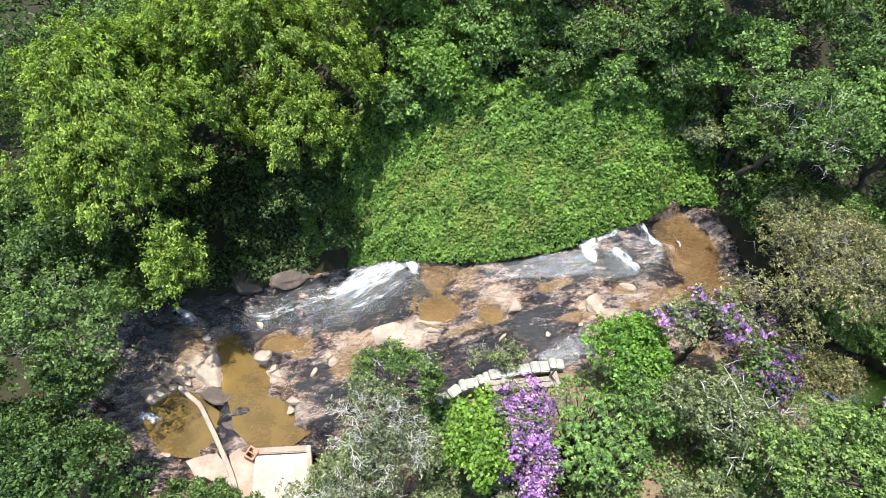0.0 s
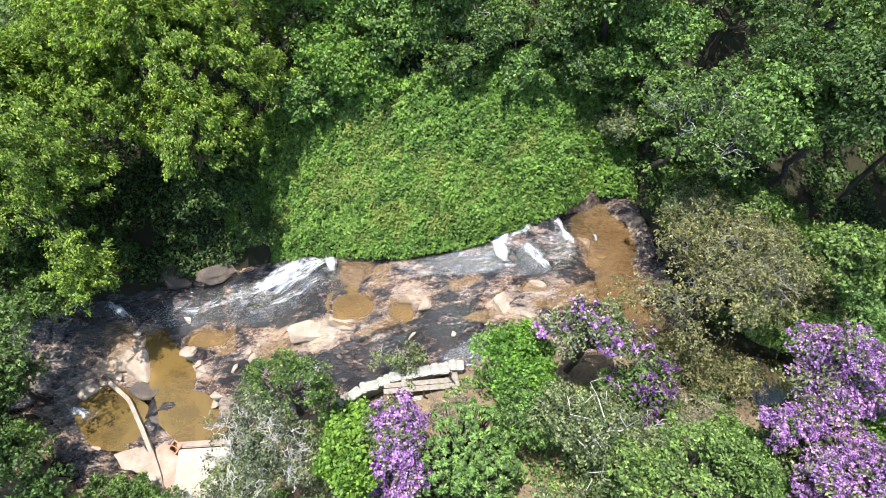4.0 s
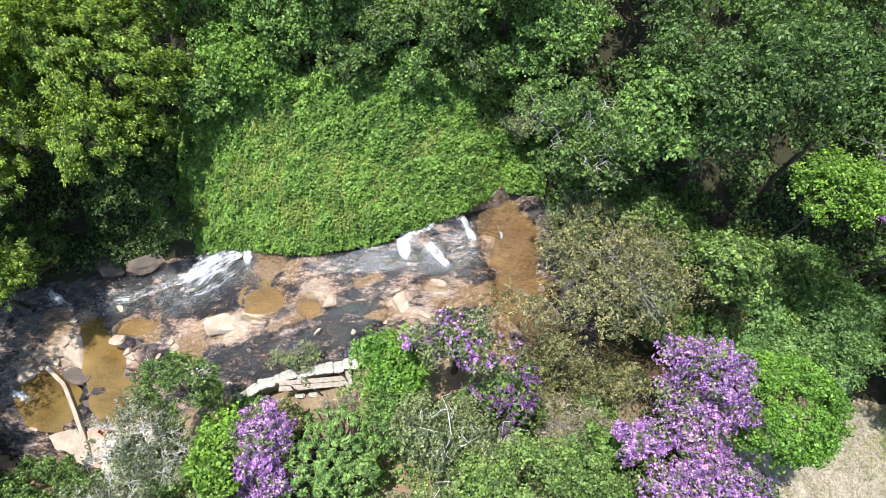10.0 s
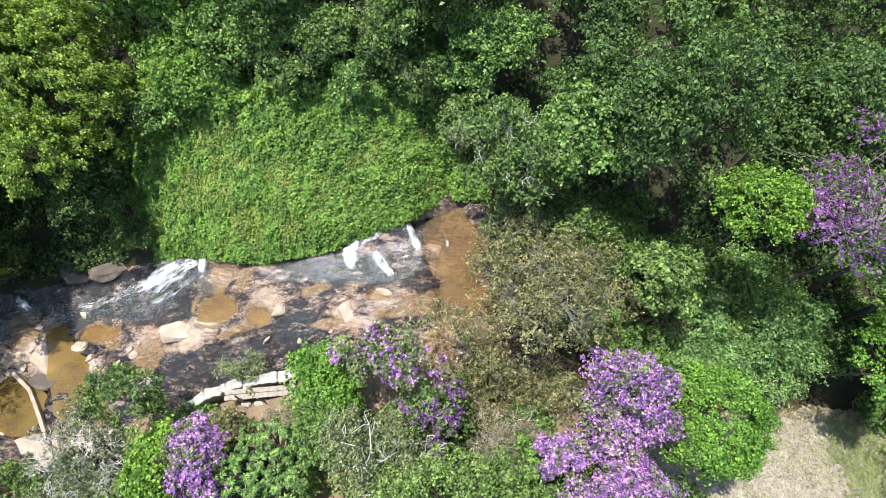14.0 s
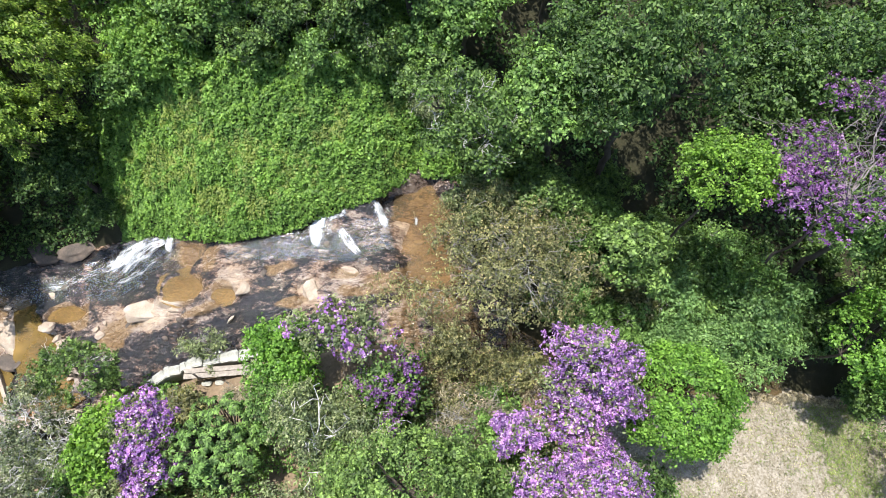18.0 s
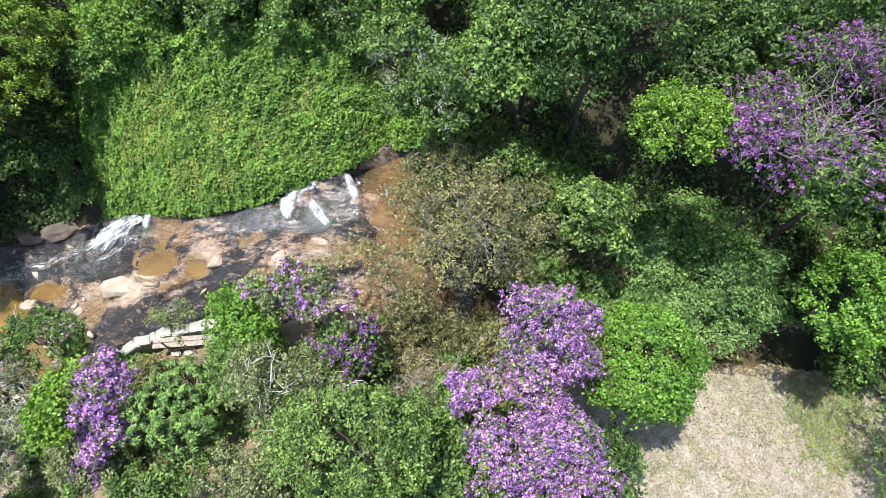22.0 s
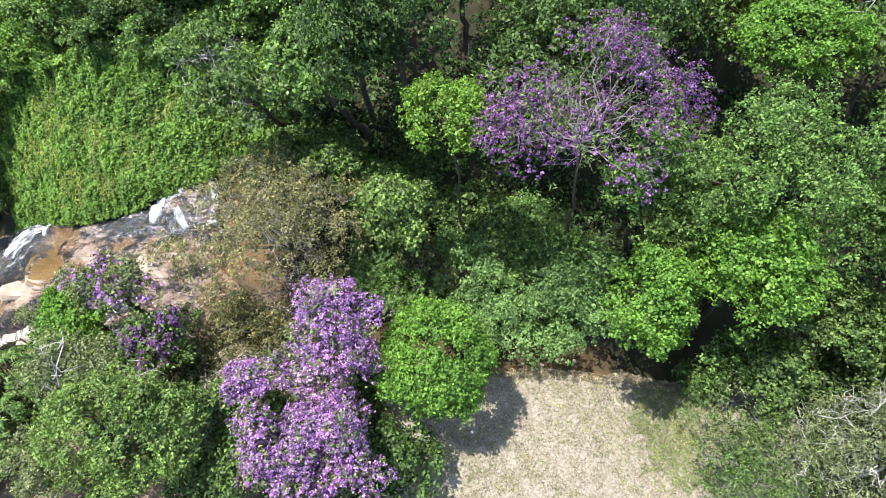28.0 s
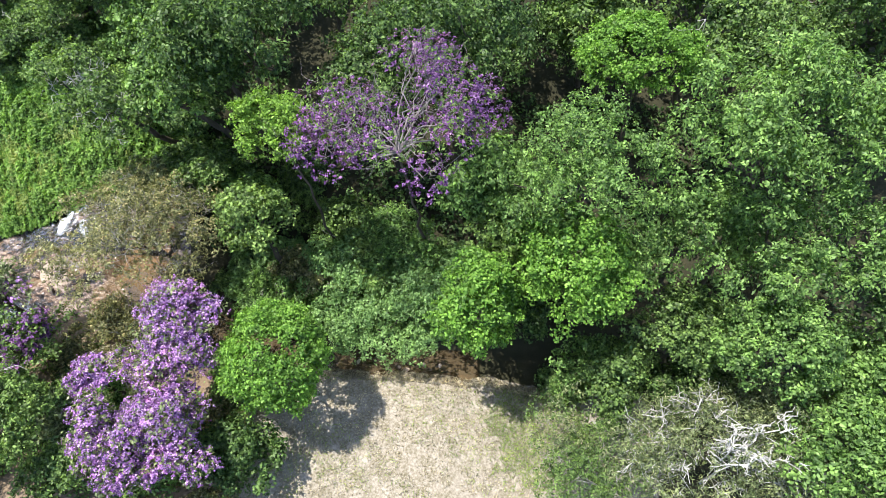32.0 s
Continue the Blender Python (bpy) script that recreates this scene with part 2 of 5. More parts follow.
AMBER = water_mat("amber_pool_water", (0.70, 0.47, 0.18), (0.20, 0.137, 0.046), 0.42, 0.06)
POOL = water_mat("olive_rock_pool", (0.74, 0.54, 0.27), (0.25, 0.168, 0.07), 0.5, 0.1)
SILTY = water_mat("silty_shallow_water", (0.82, 0.68, 0.47), (0.20, 0.145, 0.08), 0.66, 0.15, 7.0)
STREAM = water_mat("brown_stream_water", (0.60, 0.47, 0.32), (0.14, 0.104, 0.06), 0.5, 0.12, 9.0)
SHALLOW = water_mat("shallow_clear_water", (0.93, 0.88, 0.78), (0.19, 0.155, 0.11), 0.85, 0.6, 11.0)


def foam_mat(name, lo, hi, along, across, solid, sheen=0.10):
    """Running water: white threads drawn out along the flow over a clear film, thinning to the sides."""
    m = Mat(name)
    tc = m.n("ShaderNodeTexCoord")
    mp = m.n("ShaderNodeMapping")
    mp.inputs["Scale"].default_value = (along, across, 1)
    m.link(tc.outputs["UV"], mp.inputs["Vector"])
    nz = m.n("ShaderNodeTexNoise")
    nz.inputs["Scale"].default_value, nz.inputs["Detail"].default_value, nz.inputs["Roughness"].default_value = 1.0, 7.0, 0.7
    nz.inputs["Distortion"].default_value = 0.6
    m.link(mp.outputs["Vector"], nz.inputs["Vector"])
    sep = m.n("ShaderNodeSeparateXYZ")
    m.link(tc.outputs["UV"], sep.inputs[0])
    side = m.ramp(sep.outputs["Y"], [(0.0, (0, 0, 0)), (0.38, (1, 1, 1)), (0.62, (1, 1, 1)), (1.0, (0, 0, 0))])
    mul = m.n("ShaderNodeMath", operation="MULTIPLY")
    lift = m.n("ShaderNodeMath", operation="ADD")
    lift.inputs[1].default_value = solid
    m.link(nz.outputs["Fac"], lift.inputs[0])
    fade = m.mix(1.0, side, m.ramp(sep.outputs['X'], [(0.0, (0.5, 0.5, 0.5)), (0.12, (1, 1, 1)), (0.6, (1, 1, 1)), (1.0, (0, 0, 0))]), 'MULTIPLY')
    m.link(lift.outputs[0], mul.inputs[0])
    m.link(fade, mul.inputs[1])
    cover_ = m.ramp(mul.outputs[0], [(lo, (0, 0, 0)), (hi, (1, 1, 1))])
    white = m.principled((0.52, 0.54, 0.56), 0.5, m.bump(nz.outputs["Fac"], 0.8, 0.06), 0.4)
    film = m.n("ShaderNodeMixShader")
    tr = m.n("ShaderNodeBsdfTransparent")
    tr.inputs["Color"].default_value = (0.88, 0.88, 0.88, 1)
    gl = m.n("ShaderNodeBsdfGlossy")
    gl.inputs["Roughness"].default_value = 0.16
    m.link(m.bump(nz.outputs["Fac"], 1.0, 0.06), gl.inputs["Normal"])
    film.inputs[0].default_value = sheen
    m.link(tr.outputs[0], film.inputs[1])
    m.link(gl.outputs[0], film.inputs[2])
    mx = m.n("ShaderNodeMixShader")
    m.link(cover_, mx.inputs[0])
    m.link(film.outputs[0], mx.inputs[1])
    m.link(white, mx.inputs[2])
    return m.done(mx.outputs[0])


FALL = foam_mat("falling_white_water", 0.33, 0.62, 2.0, 7.0, 0.08)
RAPID = foam_mat("rapids_water", 0.38, 0.64, 5.0, 13.0, 0.02)
THREADS = foam_mat("threads_of_water", 0.47, 0.70, 6.0, 15.0, 0.0)
SPLASH = foam_mat("splashing_foam", 0.35, 0.60, 7.0, 9.0, 0.05)
FILM = foam_mat("thin_water_film", 0.60, 0.90, 4.0, 9.0, 0.0)
SLIDE = foam_mat("smooth_grey_slide", 0.60, 0.98, 2.0, 9.0, 0.0, 0.16)



# ---- mesh tools ----
def mesh_from(name, verts, faces_n, idx, mat, smooth=False):
    """A mesh out of numpy arrays, all faces with the same number of corners."""
    me = bpy.data.meshes.new(name)
    verts = np.ascontiguousarray(verts, dtype=np.float32)
    idx = np.ascontiguousarray(idx, dtype=np.int32).ravel()
    count = len(idx) // faces_n
    me.vertices.add(len(verts))
    me.vertices.foreach_set("co", verts.ravel())
    me.loops.add(len(idx))
    me.loops.foreach_set("vertex_index", idx)
    me.polygons.add(count)
    me.polygons.foreach_set("loop_start", np.arange(count, dtype=np.int32) * faces_n)
    if smooth:
        me.polygons.foreach_set("use_smooth", np.ones(count, dtype=bool))
    me.materials.append(mat)
    me.update(calc_edges=True)
    me.validate()
    return me


def part(name, me, parent, label=""):
    """Links a mesh as one object under a thing or a part."""
    ob = new(name, me)
    ob.parent = parent
    return tagged(ob, label)


def bm_mesh(name, bm, mat, smooth=False):
    me = bpy.data.meshes.new(name)
    for f in bm.faces:
        f.smooth = smooth
    bm.to_mesh(me)
    bm.free()
    me.materials.append(mat)
    return me


def lattice(i, j, k, seed):
    h = (i * 374761393 + j * 668265263 + k * 2147483647 + seed * 1274126177) & 0x7FFFFFFF
    h = ((h ^ (h >> 13)) * 1274126177) & 0x7FFFFFFF
    return ((h ^ (h >> 16)) & 0xFFFF) / 65535.0


def vnoise(x, y, seed=0):
    """Smooth value noise from 0 to 1 on arrays."""
    x, y = np.asarray(x, float), np.asarray(y, float)
    i, j = np.floor(x).astype(np.int64), np.floor(y).astype(np.int64)
    u, v = x - i, y - j
    u, v = u * u * (3 - 2 * u), v * v * (3 - 2 * v)
    a, b = lattice(i, j, 0, seed), lattice(i + 1, j, 0, seed)
    c, d = lattice(i, j + 1, 0, seed), lattice(i + 1, j + 1, 0, seed)
    return (a * (1 - u) + b * u) * (1 - v) + (c * (1 - u) + d * u) * v


def fbm(x, y, octaves=4, seed=0):
    total, amp, norm = 0.0, 1.0, 0.0
    for o in range(octaves):
        total = total + amp * (vnoise(x * 2**o, y * 2**o, seed + o) - 0.5)
        norm += amp
        amp *= 0.5
    return total / norm


def unit(v):
    return v / np.maximum(np.linalg.norm(v, axis=-1, keepdims=True), 1e-9)


def leaf_cards(name, p, nrm, axis, length, width, mat, rng, fold=0.25, vary=0.35):
    """One folded diamond for each leaf."""
    n = len(p)
    nrm = unit(nrm)
    axis = unit(axis - nrm * (axis * nrm).sum(1, keepdims=True))
    side = np.cross(nrm, axis)
    s = (1 + vary * (rng.random((n, 1)) * 2 - 1))
    ln, wd = length * s, width * s
    lift = nrm * wd * fold
    v = np.empty((n, 4, 3), np.float32)
    v[:, 0] = p - axis * ln * 0.5
    v[:, 1] = p + side * wd * 0.5 + lift
    v[:, 2] = p + axis * ln * 0.5 - nrm * ln * 0.12
    v[:, 3] = p - side * wd * 0.5 + lift
    return mesh_from(name, v.reshape(-1, 3), 4, np.arange(n * 4), mat)


def tubes(name, paths, mat, sides=5):
    """Tapered round limbs along paths of (point, radius)."""
    verts, faces = [], []
    for path in paths:
        pts = np.array([q[0] for q in path], float)
        rad = np.array([q[1] for q in path], float)
        way = unit(np.gradient(pts, axis=0))
        ref = np.where(np.abs(way[:, 2:3]) > 0.9, [[1.0, 0, 0]], [[0, 0, 1.0]])
        a = unit(np.cross(way, ref))
        b = np.cross(way, a)
        base = sum(len(v) for v in verts)
        ang = np.arange(sides) * 2 * np.pi / sides
        ring = pts[:, None] + rad[:, None, None] * (np.cos(ang)[None, :, None] * a[:, None] + np.sin(ang)[None, :, None] * b[:, None])
        verts.append(ring.reshape(-1, 3))
        for i in range(len(pts) - 1):
            for k in range(sides):
                faces.append((base + i * sides + k, base + i * sides + (k + 1) % sides, base + (i + 1) * sides + (k + 1) % sides, base + (i + 1) * sides + k))
    return mesh_from(name, np.concatenate(verts), 4, np.array(faces), mat, True)


def limb(a, b, r0, r1, rng, bend=0.15, steps=6, sag=0.0):
    """A wavering path from a to b."""
    a, b = np.array(a, float), np.array(b, float)
    size = np.linalg.norm(b - a)
    off = rng.normal(0, bend * size / 3, (steps + 1, 3))
    off[0] = 0
    off[-1] = 0
    t = np.linspace(0, 1, steps + 1)
    pts = a + (b - a) * t[:, None] + off * np.sin(np.pi * t)[:, None]
    pts[:, 2] += -sag * size * np.sin(np.pi * t)
    return [(p, r0 + (r1 - r0) * q) for p, q in zip(pts, t)]


# ---- the lie of the land ----
def north_edge(x):
    x = np.asarray(x, float)
    return np.interp(x, [-25.87, -12.51, -6.71, -3.11, -0.84, 0.59, 2.56, 4.95, 7.73, 8.77, 10.16, 10.82, 11.37, 14.13, 16.19, 19.36, 24.58, 31.63],
                     [-3.05, -2.7, -2.02, -1.74, -1.58, -1.87, -2.46, -2.26, -1.39, -0.61, -0.87, -3.39, -5.17, -5.86, -6.53, -6.31, -5.96, -5.75]) + 0.35 * fbm(x * 0.9, 0 * x + 4.5, 3, 61)


def south_edge(x):
    x = np.asarray(x, float)
    return np.interp(x, [-25.63, -12.42, -10.14, -9.17, -6.71, -3.27, -2.06, 1.14, 4.55, 8.61, 9.92, 11.75, 13.72, 16.43, 19.75, 24.14, 31.75],
                     [-5.42, -5.62, -6.33, -7.99, -9.31, -9.85, -7.19, -6.65, -6.24, -5.99, -6.54, -7.06, -7.53, -7.24, -7.2, -7.2, -7.38]) + 0.4 * fbm(x * 1.1, 0 * x + 8.5, 3, 62)


def bed(x):
    return np.interp(x, [-33.0, -13.2, -7.7, -4.95, -0.88, 1.65, 5.5, 7.7, 9.9, 14.3, 18.7, 19.8, 23.65, 26.4, 33.0], [-7.15, -4.62, -3.52, -3.08, -0.99, 0.06, 1.38, 1.87, 1.81, 1.1, 0.33, 0.11, -0.99, -1.43, -2.42])


def land(x, y):
    """Height of the ground sheet."""
    x, y = np.asarray(x, float), np.asarray(y, float)
    yn, ys, zb = north_edge(x), south_edge(x), bed(x)
    dn, ds = np.maximum(y - yn, 0), np.maximum(ys - y, 0)
    steep = np.interp(x, [-10.5, -3.7, -0.7, 9.0, 12.2, 31], [0.35, 0.55, 0.85, 0.8, 0.16, 0.14])
    z = zb + 0.25 * (1 - np.exp(-dn * 4)) + steep * np.minimum(dn, 4.0) + 0.25 * np.maximum(dn - 4, 0)
    z = np.where(dn > 0, z, zb - np.interp(x, [9.4, 11.3], [1.5, 0.35]))
    rise = np.interp(x, [-10.5, -2, 7, 13.8, 31], [0.10, 0.20, 0.12, 0.02, 0.02])
    z = np.where(ds > 0, zb + 0.15 * (1 - np.exp(-ds * 4)) + rise * np.minimum(ds, 6), z)
    far = np.maximum(np.hypot(x - 7, y + 2) - 40, 0)
    z = np.minimum(z, 9.0) * np.exp(-far / 60) + 6.0 * (1 - np.exp(-far / 80)) * (fbm(x / 150, y / 150, 3, 9) + 0.6)
    return z + 0.18 * fbm(x * 0.6, y * 0.6, 4, 3) * np.where(dn + ds > 0.05, 1, 0)


def lz(x, y):
    return float(land(np.array([x]), np.array([y]))[0])


def graded(lo, hi, step, reach):
    """Even lines between lo and hi and ever wider ones out to the horizon."""
    mid = list(np.arange(lo, hi + 1e-6, step))
    out, d = [], step
    while sum(out) < reach:
        d *= 1.35
        out.append(d)
    steps = np.cumsum(out)
    return np.array(list(lo - steps[::-1]) + mid + list(hi + steps))


gx, gy = graded(-16, 34, 0.2, 1800), graded(-15, 14, 0.2, 1800)
GX, GY = np.meshgrid(gx, gy)
GZ = land(GX, GY)
nx, ny = len(gx), len(gy)
qi = (np.arange(ny - 1)[:, None] * nx + np.arange(nx - 1)[None]).ravel()
quads = np.stack([qi, qi + 1, qi + nx + 1, qi + nx], 1)
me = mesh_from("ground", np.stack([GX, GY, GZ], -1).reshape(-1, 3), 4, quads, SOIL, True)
def ramp01(v, width):
    """0 to 1 across a soft edge of the given width."""
    return np.clip(v / width + 0.5, 0, 1)


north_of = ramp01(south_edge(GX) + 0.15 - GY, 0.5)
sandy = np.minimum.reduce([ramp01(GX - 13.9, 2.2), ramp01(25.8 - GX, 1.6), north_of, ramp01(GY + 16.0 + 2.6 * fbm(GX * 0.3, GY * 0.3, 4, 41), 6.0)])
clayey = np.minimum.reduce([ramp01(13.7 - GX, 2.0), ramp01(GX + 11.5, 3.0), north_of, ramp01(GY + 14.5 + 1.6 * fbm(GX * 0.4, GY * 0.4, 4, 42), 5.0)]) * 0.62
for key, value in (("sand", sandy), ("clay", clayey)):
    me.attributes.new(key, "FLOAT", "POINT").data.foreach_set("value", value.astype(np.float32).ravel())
ground = tagged(new("ground", me), "rolling river bank with soil darkened for shade and a bare sandy clearing", "ground", kind="structure")

# rock bed of the cascade: tilted layers with worn steps
SLAB_SEED = np.random.default_rng(404)
SITES = np.stack([SLAB_SEED.uniform(-12.5, 12, 210), SLAB_SEED.uniform(-10.2, 1.0, 210)], 1)
SITE_LIFT = SLAB_SEED.normal(0, 0.075, 210)
SITE_TILT = SLAB_SEED.normal(0, 0.07, (210, 2))
SITE_DRY = SLAB_SEED.random(210)


def plates(x, y):
    """The slab's plates: the nearest one to each place, and how far the joint to its neighbour is."""
    wx, wy = x + 0.5 * fbm(x * 0.9, y * 0.9, 3, 71), y + 0.4 * fbm(x * 0.9, y * 0.9, 3, 72)
    u, v = wx * 0.93 + wy * 0.37, -wx * 0.37 + wy * 0.93
    su, sv = SITES[:, 0] * 0.93 + SITES[:, 1] * 0.37, -SITES[:, 0] * 0.37 + SITES[:, 1] * 0.93
    first, second = np.full(x.shape, 1e9), np.full(x.shape, 1e9)
    which = np.zeros(x.shape, int)
    for i in range(len(SITES)):
        d = np.sqrt(((u - su[i]) * 0.62) ** 2 + ((v - sv[i]) * 1.25) ** 2)
        closer = d < first
        second = np.where(closer, first, np.minimum(second, d))
        which = np.where(closer, i, which)
        first = np.where(closer, d, first)
    return which, second - first


def rock_height(x, y):
    x, y = np.asarray(x, float), np.asarray(y, float)
    zb = bed(x)
    lean = 0.10 * (y - 0.5 * (north_edge(x) + south_edge(x)))
    k, gap = plates(x, y)
    z = zb + lean + SITE_LIFT[k] * np.minimum(gap * 6, 1) + SITE_TILT[k, 0] * (x - SITES[k, 0]) + SITE_TILT[k, 1] * (y - SITES[k, 1])
    z = z - 0.04 * np.exp(-((gap / 0.03) ** 2)) + 0.36 * fbm(x * 0.7, y * 0.9, 4, 7) + 0.17 * fbm(x * 1.7 + y * 0.8, y * 4.2 - x * 1.5, 4, 8) + 0.10 * fbm(x * 4.6 + y * 2.0, y * 8.0 - x * 2.2, 3, 9)
    for px, py, rx, ry, depth, rim in POOL_SHAPES:
        d = ((x - px) / rx) ** 2 + ((y - py) / ry) ** 2
        d = d * np.maximum(1 + 1.7 * fbm(x * 1.2 + 3, y * 1.2, 4, 14), 0.2)
        lip = np.exp(-(((np.sqrt(d) - 1.5) / 0.35) ** 2)) * rim
        z = z * (1 - 0.8 * lip) + np.maximum(z, depth + 0.07) * 0.8 * lip
        w = np.exp(-np.maximum(d - 0.7, 0) * 2.6)
        z = z * (1 - w) + (depth - 0.16 + 0.22 * fbm(x * 1.3, y * 1.3, 4, 13)) * w
    return z


DRY_SPOTS = [(-0.81, -4.56, 1.15, 0.45), (-1.64, -4.08, 1.02, 0.3), (-6.74, -4.67, 0.92, 0.89), (-7.62, -4.41, 0.52, 0.4), (-5.15, -4.55, 0.48, 0.3), (-4.52, -5.06, 0.45, 0.26), (-2.65, -4.89, 0.3, 0.25), (-3.67, -6.28, 0.42, 0.28), (5.42, -4.25, 0.47, 0.55), (6.21, -4.71, 0.74, 0.3), (6.74, -3.8, 0.5, 0.32), (3.03, -3.98, 0.44, 0.44), (2.59, -3.51, 0.54, 0.29), (-0.05, -4.48, 0.53, 0.45), (0.5, -4.28, 0.47, 0.37), (-8.39, -5.4, 0.62, 0.34), (-7.85, -4.71, 0.62, 0.31), (8.49, -2.75, 0.38, 0.77), (-0.22, -4.85, 0.38, 0.2)]
STAIN_SPOTS = [(9.39, -2.5, 0.69, 1.37), (9.02, -4.34, 0.82, 1.02), (7.79, -4.18, 0.91, 0.5), (6.93, -4.3, 0.83, 0.27), (0.8, -2.33, 0.69, 0.63), (1.03, -3.76, 0.64, 0.46), (2.4, -4.09, 0.43, 0.36), (1.78, -4.69, 0.71, 0.27), (-4.51, -3.9, 0.74, 0.41), (-3.59, -4.2, 0.49, 0.36), (-7.8, -3.64, 0.85, 0.58), (-1.56, -4.81, 1.0, 0.33), (-1.91, -5.23, 0.81, 0.41), (4.88, -4.65, 0.66, 0.27), (1.76, -2.75, 0.47, 0.55), (4.37, -3.39, 0.61, 0.29), (-6.56, -3.61, 0.42, 0.69), (8.58, -5.65, 0.53, 1.13)]
WET_SPOTS = [(3.85, -5.07, 1.25, 0.61), (4.64, -5.73, 0.96, 0.45), (-1.36, -2.75, 1.84, 1.05), (4.66, -2.81, 1.05, 0.53), (-1.81, -6.11, 1.34, 0.68), (-6.62, -6.09, 1.19, 0.41), (-6.3, -6.69, 1.17, 0.44), (2.83, -5.12, 1.02, 0.57), (-4.34, -2.95, 2.06, 0.73), (-8.17, -2.13, 1.54, 1.01), (-6.17, -1.32, 2.57, 1.56), (6.42, -2.85, 0.69, 0.59), (8.1, -3.38, 0.74, 0.46), (0.38, -5.71, 1.25, 0.48), (-0.87, -3.73, 1.76, 0.34), (1.62, -5.71, 1.04, 0.56), (-3.11, -5.31, 0.74, 0.52), (-9.23, -3.87, 0.87, 0.95)]


def rock_dryness(x, y):
    k, gap = plates(x, y)
    d = 0.29 + 0.42 * (SITE_DRY[k] - 0.5) + 0.5 * fbm(x * 0.8, y * 0.8, 3, 15)
    for px, py, rx, ry in DRY_SPOTS:
        d = d + 0.42 * np.exp(-(((x - px) / rx) ** 2 + ((y - py) / ry) ** 2) ** 2)
    for px, py, rx, ry in WET_SPOTS:
        d = d - 0.5 * np.exp(-(((x - px) / rx) ** 2 + ((y - py) / ry) ** 2))
    for px, py, rx, ry in STAIN_SPOTS:
        d = d + 0.12 * np.exp(-(((x - px) / rx) ** 2 + ((y - py) / ry) ** 2) ** 2)
    return np.clip(d - 0.12 * np.exp(-((gap / 0.03) ** 2)) + 0.35 * fbm(x * 1.7 + y * 0.8, y * 4.2 - x * 1.5, 4, 8), 0, 1)


def rock_stain(x, y):
    """Where brown silt and iron colour the shallow places."""
    d = 0.0 * x
    x, y = x + 0.9 * fbm(x * 0.9, y * 1.3, 4, 92), y + 0.7 * fbm(x * 0.9, y * 1.6, 4, 93)
    for px, py, rx, ry in STAIN_SPOTS:
        d = np.maximum(d, np.exp(-((((x - px) / rx) ** 2 + ((y - py) / ry) ** 2) ** 2)))
    return np.clip(d * 0.95 + 0.9 * fbm(x * 1.7, y * 2.6, 5, 91), 0, 1)


POOL_SHAPES = [(-7.37, -6.56, 1.25, 1.05, -3.4, 0), (-6.31, -3.6, 0.45, 0.5, -2.95, 0), (-5.94, -4.41, 0.5, 0.6, -2.95, 0), (-5.33, -5.43, 0.75, 0.75, -2.95, 0), (-4.5, -6.41, 0.95, 0.75, -2.95, 0), (-3.71, -7.39, 1.0, 0.7, -2.95, 0),
               (-3.4, -8.6, 1.5, 0.9, -3.6, 0), (-6.2, -8.6, 1.4, 0.8, -3.7, 0),
               (1.03, -3.76, 0.62, 0.42, -0.16, 1), (0.71, -2.53, 0.5, 0.5, -0.26, 0), (2.46, -4.16, 0.42, 0.28, 0.34, 1), (-4.17, -3.97, 0.6, 0.3, -2.5, 1),
               (9.3, -2.6, 0.75, 1.5, 1.76, 0), (9.1, -4.3, 0.7, 0.9, 1.74, 0), (8.7, -1.5, 1.1, 0.6, 1.78, 0), (6.6, -3.78, 0.5, 0.25, 1.5, 1)]
rx_, ry_ = np.arange(-12.2, 11.6, 0.055), np.arange(-10.4, 0.4, 0.055)
RX, RY = np.meshgrid(rx_, ry_)
RZ = rock_height(RX, RY)
inside = np.minimum(north_edge(RX) + 0.55 - RY, RY - (south_edge(RX) - 0.45))
RZ = RZ - np.clip(0.25 - inside, 0, 1) * 1.4
nrx = len(rx_)
ri = (np.arange(len(ry_) - 1)[:, None] * nrx + np.arange(nrx - 1)[None])
ri = ri[(inside[:-1, :-1] > -0.25)].ravel()
rock_me = mesh_from("rock_bed", np.stack([RX, RY, RZ], -1).reshape(-1, 3), 4, np.stack([ri, ri + 1, ri + nrx + 1, ri + nrx], 1), ROCK, True)
dry_attr = rock_me.attributes.new("dryness", "FLOAT", "POINT")
dry_attr.data.foreach_set("value", rock_dryness(RX, RY).astype(np.float32).ravel())
rock_me.attributes.new("stain", "FLOAT", "POINT").data.foreach_set("value", rock_stain(RX, RY).astype(np.float32).ravel())
tagged(new("rock_bed", rock_me), "layered wet gneiss river bed, dark where water runs and tan where dry", "rock", kind="structure")


def rz_at(x, y):
    return float(rock_height(np.array([x]), np.array([y]))[0])


